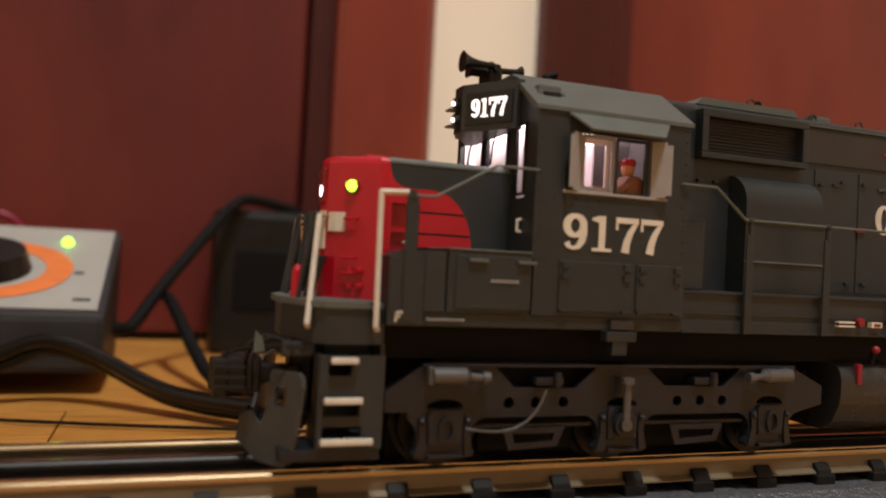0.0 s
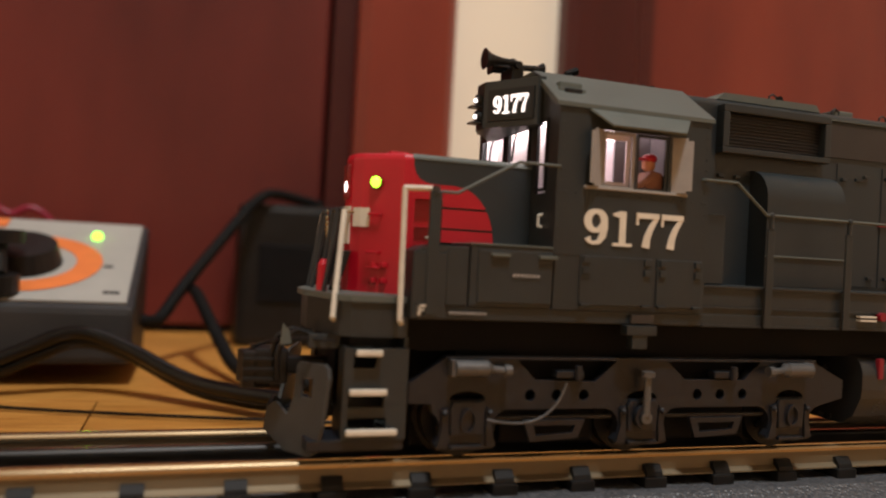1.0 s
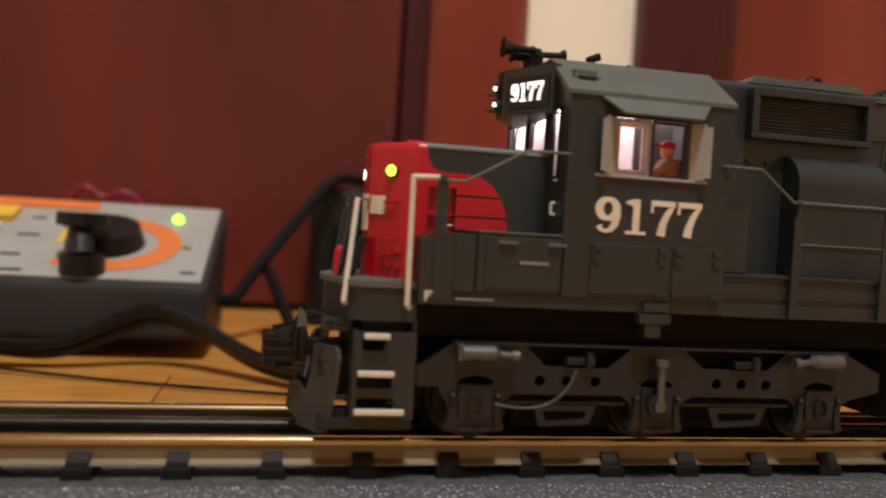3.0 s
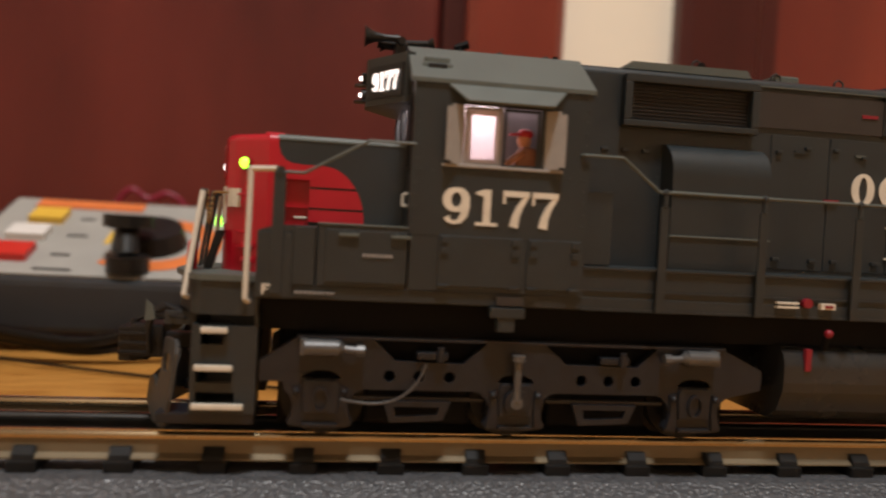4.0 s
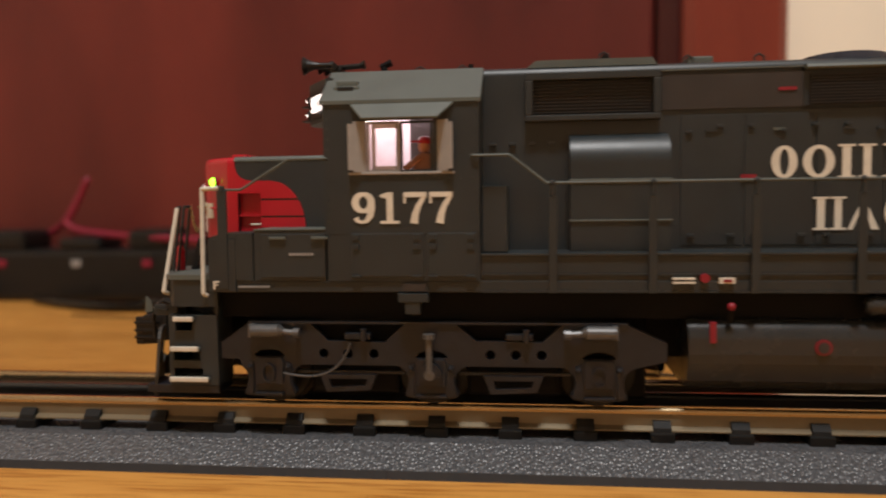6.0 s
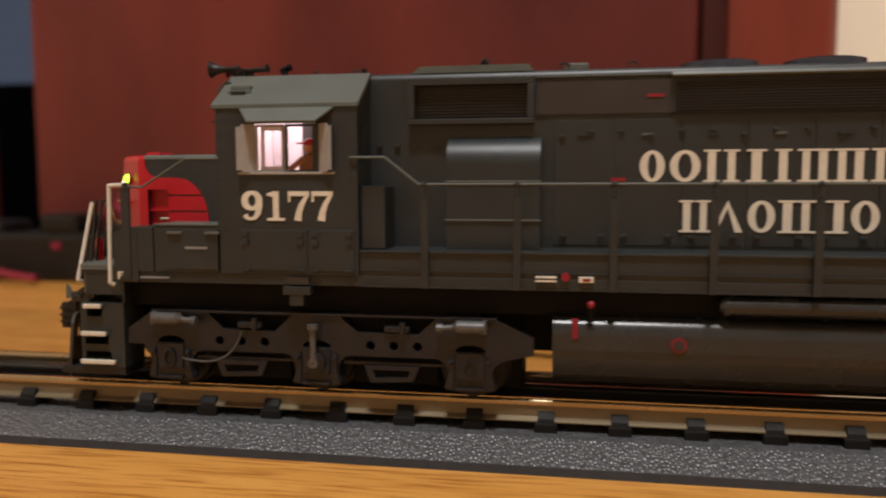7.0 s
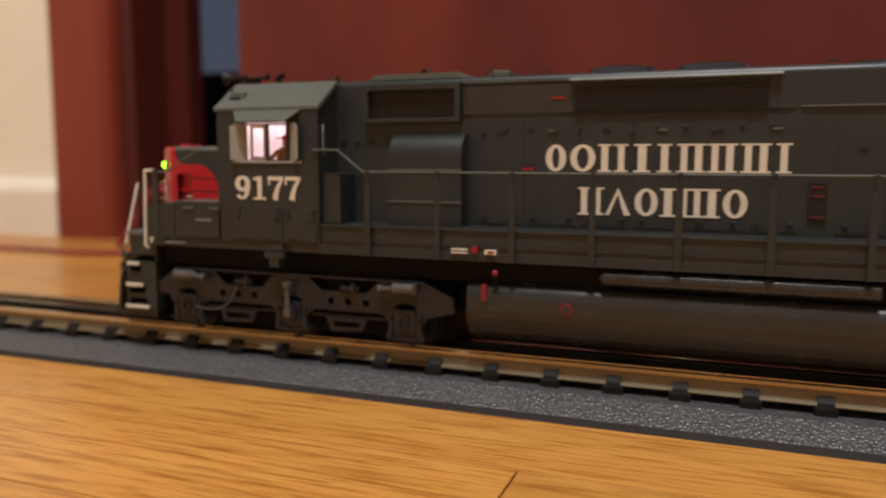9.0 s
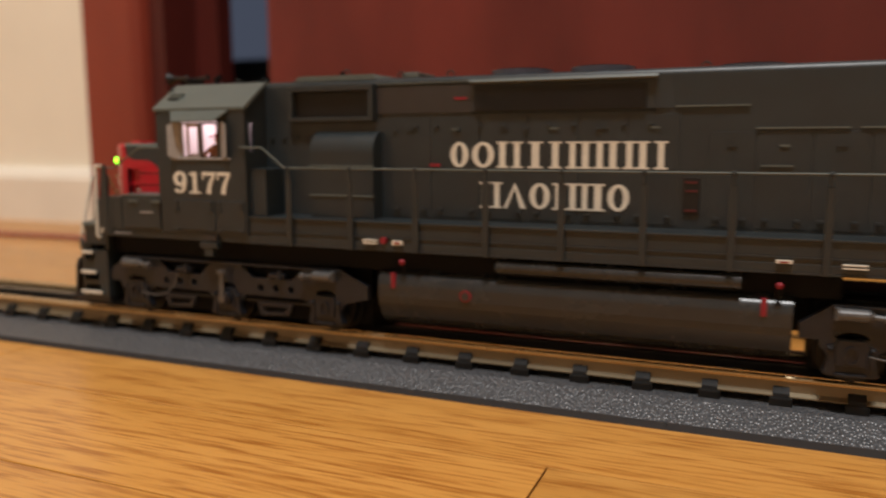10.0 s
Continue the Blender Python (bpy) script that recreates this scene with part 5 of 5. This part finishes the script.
for i, f in enumerate(bm.faces):
    f.material_index = 0 if i < n0 else 1 if i < n1 else 2
bmesh.ops.translate(bm, verts=bm.verts, vec=-O)
figurine = thing("figurine", bm, [material("figurine_brown", (0.20, 0.085, 0.05), 0.6), material("figurine_skin", (0.52, 0.24, 0.13), 0.6), RED], "small painted driver figurine with red cap in the cab", "figurine", smooth=True)

# ---- control box, power brick, strip and cables ----
CTL_TOP = material("control_panel_grey", (0.37, 0.36, 0.33), 0.5, vary=0.05, scale=60)
CTL_BODY = material("control_box_body", (0.022, 0.023, 0.025), 0.45, vary=0.1, scale=60)
ORANGE = material("orange_print", (0.75, 0.20, 0.05), 0.5, vary=0.08, scale=100)
YELLOW = material("yellow_button", (0.80, 0.50, 0.06), 0.45, vary=0.05, scale=100)
BTN_RED = material("red_button_plastic", (0.60, 0.03, 0.02), 0.4, vary=0.05, scale=100)
BTN_WHITE = material("white_button_plastic", (0.75, 0.72, 0.68), 0.4, vary=0.05, scale=100)
MAGENTA = material("red_wire_plastic", (0.24, 0.010, 0.035), 0.4, vary=0.1, scale=100)

control = tagged(new("train_controller"), "grey train controller with orange dial ring and black throttle", "train controller")
CA, CB = (-0.140, 0.010), (0.425, 0.530)
ZF, ZK = 0.036, 0.0765
bm = fresh()
prism(bm, [(CB[0], 0.010), (CB[0], ZF), (CB[1], ZK), (CB[1], 0.004)], "x", *CA, 0.003)
body = part("case", bm, CTL_BODY, control)
SL = (ZK - ZF) / (CB[1] - CB[0])


def on_panel(u, v, h):
    """A place on the sloping panel: u from side to side and v from front to back, 0 to 1, h above it."""
    x = CA[0] + (CA[1] - CA[0]) * u
    y = CB[0] + (CB[1] - CB[0]) * v
    k = 1 / math.sqrt(1 + SL * SL)
    return Vector((x, y - SL * k * h, ZF + SL * (y - CB[0]) + k * h))


def panel_box(b, u0, u1, v0, v1, h0, h1):
    c = [on_panel(u, v, h) for h in (h0, h1) for u, v in ((u0, v0), (u1, v0), (u1, v1), (u0, v1))]
    vs = [b.verts.new(p) for p in c]
    for q in ((3, 2, 1, 0), (4, 5, 6, 7), (0, 1, 5, 4), (1, 2, 6, 5), (2, 3, 7, 6), (3, 0, 4, 7)):
        b.faces.new([vs[i] for i in q])
    return b


part("panel", panel_box(fresh(), 0.025, 0.975, 0.04, 0.97, -0.0005, 0.001), CTL_TOP, control, "grey control panel")
bm = fresh()
m = 30
for k in range(m):
    a0, a1 = radians(-130 + 240 * k / m), radians(-130 + 240 * (k + 1) / m)
    q = []
    for a, r in ((a0, 0.024), (a1, 0.024), (a1, 0.036), (a0, 0.036)):
        q.append(bm.verts.new(on_panel(0.635 + r * math.cos(a) / 0.150, 0.43 + r * math.sin(a) / 0.1125, 0.0014)))
    bm.faces.new(q)
part("dial_ring", bm, ORANGE, control, "orange printed dial ring")
bm = fresh()
rod(bm, on_panel(0.62, 0.42, 0.001), on_panel(0.62, 0.42, 0.011), 0.0200, 32, 0.0175)
part("throttle_knob", bm, BLACK, control, "black throttle knob")
bm = fresh()
rod(bm, on_panel(0.60, 0.10, 0.001), on_panel(0.60, 0.12, 0.009), 0.0105, 20)
rod(bm, on_panel(0.60, 0.12, 0.008), on_panel(0.58, 0.26, 0.020), 0.0055, 14)
rod(bm, on_panel(0.58, 0.26, 0.018), on_panel(0.58, 0.28, 0.024), 0.0125, 22)
part("lever", bm, BLACK, control, "black lever")
bm = fresh()
bmesh.ops.create_uvsphere(bm, u_segments=14, v_segments=10, radius=0.0026, matrix=Matrix.Translation(on_panel(0.83, 0.76, 0.002)))
part("indicator_lamp", bm, GLOW_GREEN, control, "lit green indicator", smooth=True)
for u0, u1, v0, v1, mt in ((0.12, 0.52, 0.84, 0.94, ORANGE), (0.15, 0.27, 0.62, 0.76, YELLOW), (0.13, 0.26, 0.40, 0.53, BTN_WHITE), (0.12, 0.26, 0.16, 0.31, BTN_RED)):
    part("button", panel_box(fresh(), u0, u1, v0, v1, 0.001, 0.0022 if mt is ORANGE else 0.005), mt, control)

for u, v, w in ((0.32, 0.69, 0.05), (0.32, 0.47, 0.07), (0.32, 0.24, 0.06), (0.44, 0.60, 0.04), (0.90, 0.12, 0.05), (0.88, 0.40, 0.03), (0.30, 0.08, 0.12)):
    part("print_bar", panel_box(fresh(), u, u + w, v, v + 0.02, 0.001, 0.0013), DARK, control)
part("print_mark", panel_box(fresh(), 0.46, 0.48, 0.40, 0.56, 0.001, 0.0013), YELLOW, control)

brick = tagged(new("power_brick"), "black plastic power supply standing on the floor", "power supply")
bm = fresh()
box(bm, 0.064, 0.150, 0.575, 0.628, 0.0, 0.098, 0.006)
part("case", bm, BLACK, brick)
bm = fresh()
box(bm, 0.078, 0.144, 0.5735, 0.576, 0.030, 0.070, 0.001)
part("name_plate", bm, DARK, brick)


def cable(name, pts, r, mat, label):
    cu = bpy.data.curves.new(name, "CURVE")
    cu.dimensions, cu.bevel_depth, cu.bevel_resolution = "3D", r, 3
    sp = cu.splines.new("NURBS")
    sp.points.add(len(pts) - 1)
    for p, q in zip(sp.points, pts):
        p.co = (*q, 1)
    sp.use_endpoint_u, sp.order_u = True, 3
    ob = bpy.data.objects.new(name, cu)
    scene.collection.objects.link(ob)
    me = bpy.data.meshes.new_from_object(ob)
    bpy.data.objects.remove(ob)
    me.materials.clear()
    me.materials.append(mat)
    me.polygons.foreach_set("use_smooth", [True] * len(me.polygons))
    return tagged(new(name, me), label, "cable")


CABLE_MATT = material("dull_black_cable", (0.005, 0.005, 0.005), 0.7, vary=0.2, scale=100, spec=0.15)
CABLE = material("black_cable_rubber", (0.003, 0.003, 0.003), 0.24, vary=0.2, scale=100, spec=0.3)
for dx, dy, dz in ((0.0, 0.0, 0.0), (0.002, 0.0065, -0.0045)):
    cable("cable", [(-0.20 + dx, 0.430 + dy, 0.020 + dz), (-0.14 + dx, 0.410 + dy, 0.022 + dz), (-0.095 + dx, 0.400 + dy, 0.014 + dz), (-0.055 + dx, 0.398 + dy, 0.009 + dz), (-0.032 + dx, 0.402 + dy, 0.019 + dz), (-0.012 + dx, 0.406 + dy, 0.029 + dz), (0.010 + dx, 0.398 + dy, 0.022 + dz), (0.034 + dx, 0.380 + dy, 0.0105 + dz), (0.052 + dx, 0.363 + dy, 0.009 + dz), (0.066 + dx, 0.350 + dy, 0.0092 + dz), (0.085 + dx, 0.335 + dy, 0.0092 + dz)], 0.0030, CABLE, "black rubber cable looping over the floor")
cable("cable", [(0.004, 0.490, 0.026), (0.012, 0.490, 0.024), (0.019, 0.500, 0.023), (0.030, 0.515, 0.042), (0.055, 0.545, 0.075), (0.076, 0.570, 0.103), (0.092, 0.580, 0.105), (0.12, 0.590, 0.099)], 0.0036, CABLE_MATT, "black cable leading up to the power supply")
cable("cable", [(0.036, 0.530, 0.040), (0.038, 0.505, 0.040), (0.042, 0.485, 0.033), (0.050, 0.46, 0.018), (0.058, 0.43, 0.006), (0.075, 0.41, 0.004), (0.11, 0.40, 0.004)], 0.0034, CABLE_MATT, "grey-black cable hanging to the floor")
# hair-thin strand draws the faint shadow line across the boards
cable("cable", [(-0.28, 0.48, 0.004), (-0.18, 0.46, 0.004), (-0.145, 0.43, 0.006), (-0.12, 0.405, 0.004), (-0.06, 0.385, 0.0015), (0.0, 0.36, 0.0015), (0.1, 0.335, 0.0015)], 0.0007, CABLE, "thin dark strand drawing a faint shadow line on the floor")

strip = tagged(new("power_strip"), "black power strip with plugs and red wires", "power strip")
bm = fresh()
box(bm, -0.52, -0.17, 0.575, 0.62, 0.0, 0.042, 0.005)
part("case", bm, BLACK, strip)
for i, x in enumerate((-0.47, -0.40, -0.335, -0.275, -0.215)):
    bm = fresh()
    box(bm, x - 0.018, x + 0.018, 0.578, 0.617, 0.040, 0.052 + 0.006 * (i % 2), 0.005)
    part("plug", bm, BLACK, strip)
    # small squares: the pale ones paint whitish glints, the others red spots
    bm = fresh()
    box(bm, x - 0.004, x + 0.004, 0.5735, 0.5755, 0.028, 0.034, 0.0008)
    part("label", bm, PALE if i % 2 == 0 else MAGENTA, strip)
cable("cable", [(-0.40, 0.62, 0.048), (-0.37, 0.61, 0.056), (-0.345, 0.60, 0.085), (-0.335, 0.60, 0.105), (-0.350, 0.60, 0.075), (-0.362, 0.60, 0.058), (-0.30, 0.585, 0.052), (-0.24, 0.575, 0.050), (-0.18, 0.58, 0.045), (-0.12, 0.60, 0.02)], 0.0028, MAGENTA, "red wire lying over the power strip")
cable("cable", [(-0.56, 0.565, 0.004), (-0.53, 0.56, 0.03), (-0.515, 0.56, 0.058), (-0.495, 0.56, 0.064), (-0.485, 0.56, 0.04), (-0.46, 0.56, 0.008), (-0.40, 0.55, 0.006)], 0.0035, MAGENTA, "red wire curling on the floor")
cable("cable", [(-0.13, 0.60, 0.02), (-0.11, 0.61, 0.06), (-0.095, 0.61, 0.092), (-0.080, 0.61, 0.078), (-0.068, 0.61, 0.088), (-0.052, 0.61, 0.076), (-0.044, 0.61, 0.04), (-0.040, 0.62, 0.004)], 0.0022, MAGENTA, "red wire arching behind the controller")
cable("cable", [(-0.36, 0.56, 0.004), (-0.30, 0.52, 0.004), (-0.24, 0.52, 0.004), (-0.21, 0.55, 0.006), (-0.19, 0.585, 0.01)], 0.004, CABLE, "black cable coiled on the floor")
cable("cable", [(-0.90, 0.52, 0.003), (-0.75, 0.50, 0.003), (-0.62, 0.515, 0.003), (-0.55, 0.50, 0.003), (-0.48, 0.53, 0.003)], 0.0022, MAGENTA, "thin red wire lying on the floor")

# ---- floor boards ----
plain("floor_base", [(-2.1, 2.5, -3.7, 2.0, -0.06, -0.012)], DARK, "dark subfloor under the boards", "floor")
floor = tagged(new("floor"), "honey-coloured oak strip floor", "floor", kind="structure")
PW = 0.0570
rnd = random.Random(4)
plank_meshes = {}


def plank_mesh(length):
    key = round(length, 2)
    if key not in plank_meshes:
        b = fresh()
        box(b, -key / 2 + 0.0003, key / 2 - 0.0003, -PW / 2 + 0.00035, PW / 2 - 0.00035, -0.012, 0.0, 0.0004)
        plank_meshes[key] = mesh_of("board", b, OAK)
    return plank_meshes[key]


y = 0.166 - PW * 66
while y < 1.95:
    if abs(y + PW - 0.166) < 1e-4:
        cuts = [-2.1, -1.42, -0.72, -0.040, 0.7, 1.6, 2.5]
    else:
        cuts = [-2.1]
        while cuts[-1] < 2.1:
            cuts.append(cuts[-1] + rnd.choice((0.45, 0.6, 0.75, 0.9)))
        cuts[-1] = 2.5
    for a, b_ in zip(cuts, cuts[1:]):
        ob = new("board", plank_mesh(b_ - a))
        ob.parent = floor
        ob.location = ((a + b_) / 2, y + PW / 2, 0)
    y += PW


# ---- movement ----
RUN = [(0.0, 0.0), (1.0, 0.0), (2.0, 0.0), (2.4, 0.0), (2.8, 0.0013), (3.1, 0.0075), (3.5, 0.0233), (4.0, 0.0513), (4.5, 0.0766), (5.0, 0.0987), (5.5, 0.1268), (6.0, 0.1515), (6.5, 0.1762), (7.0, 0.2012), (7.5, 0.2251), (8.0, 0.2504), (8.5, 0.2752), (9.0, 0.3015), (9.5, 0.3262), (10.0, 0.3507)]


def motions():
    rows = [(t, pose(O.x - d, O.y, O.z)) for t, d in RUN]
    walk(loco, rows)
    walk(figurine, rows)
    fine = []
    for (t0, d0), (t1, d1) in zip(RUN, RUN[1:]):
        k = max(1, math.ceil((d1 - d0) / 0.0105 / 1.2))
        fine += [(t0 + (t1 - t0) * i / k, d0 + (d1 - d0) * i / k) for i in range(k)]
    fine.append(RUN[-1])
    for w in WHEELS:
        x, y, z = w.location
        walk(w, [(t, pose(x, y, z, 0, -math.degrees(d / 0.0105), 0)) for t, d in fine])


motions()
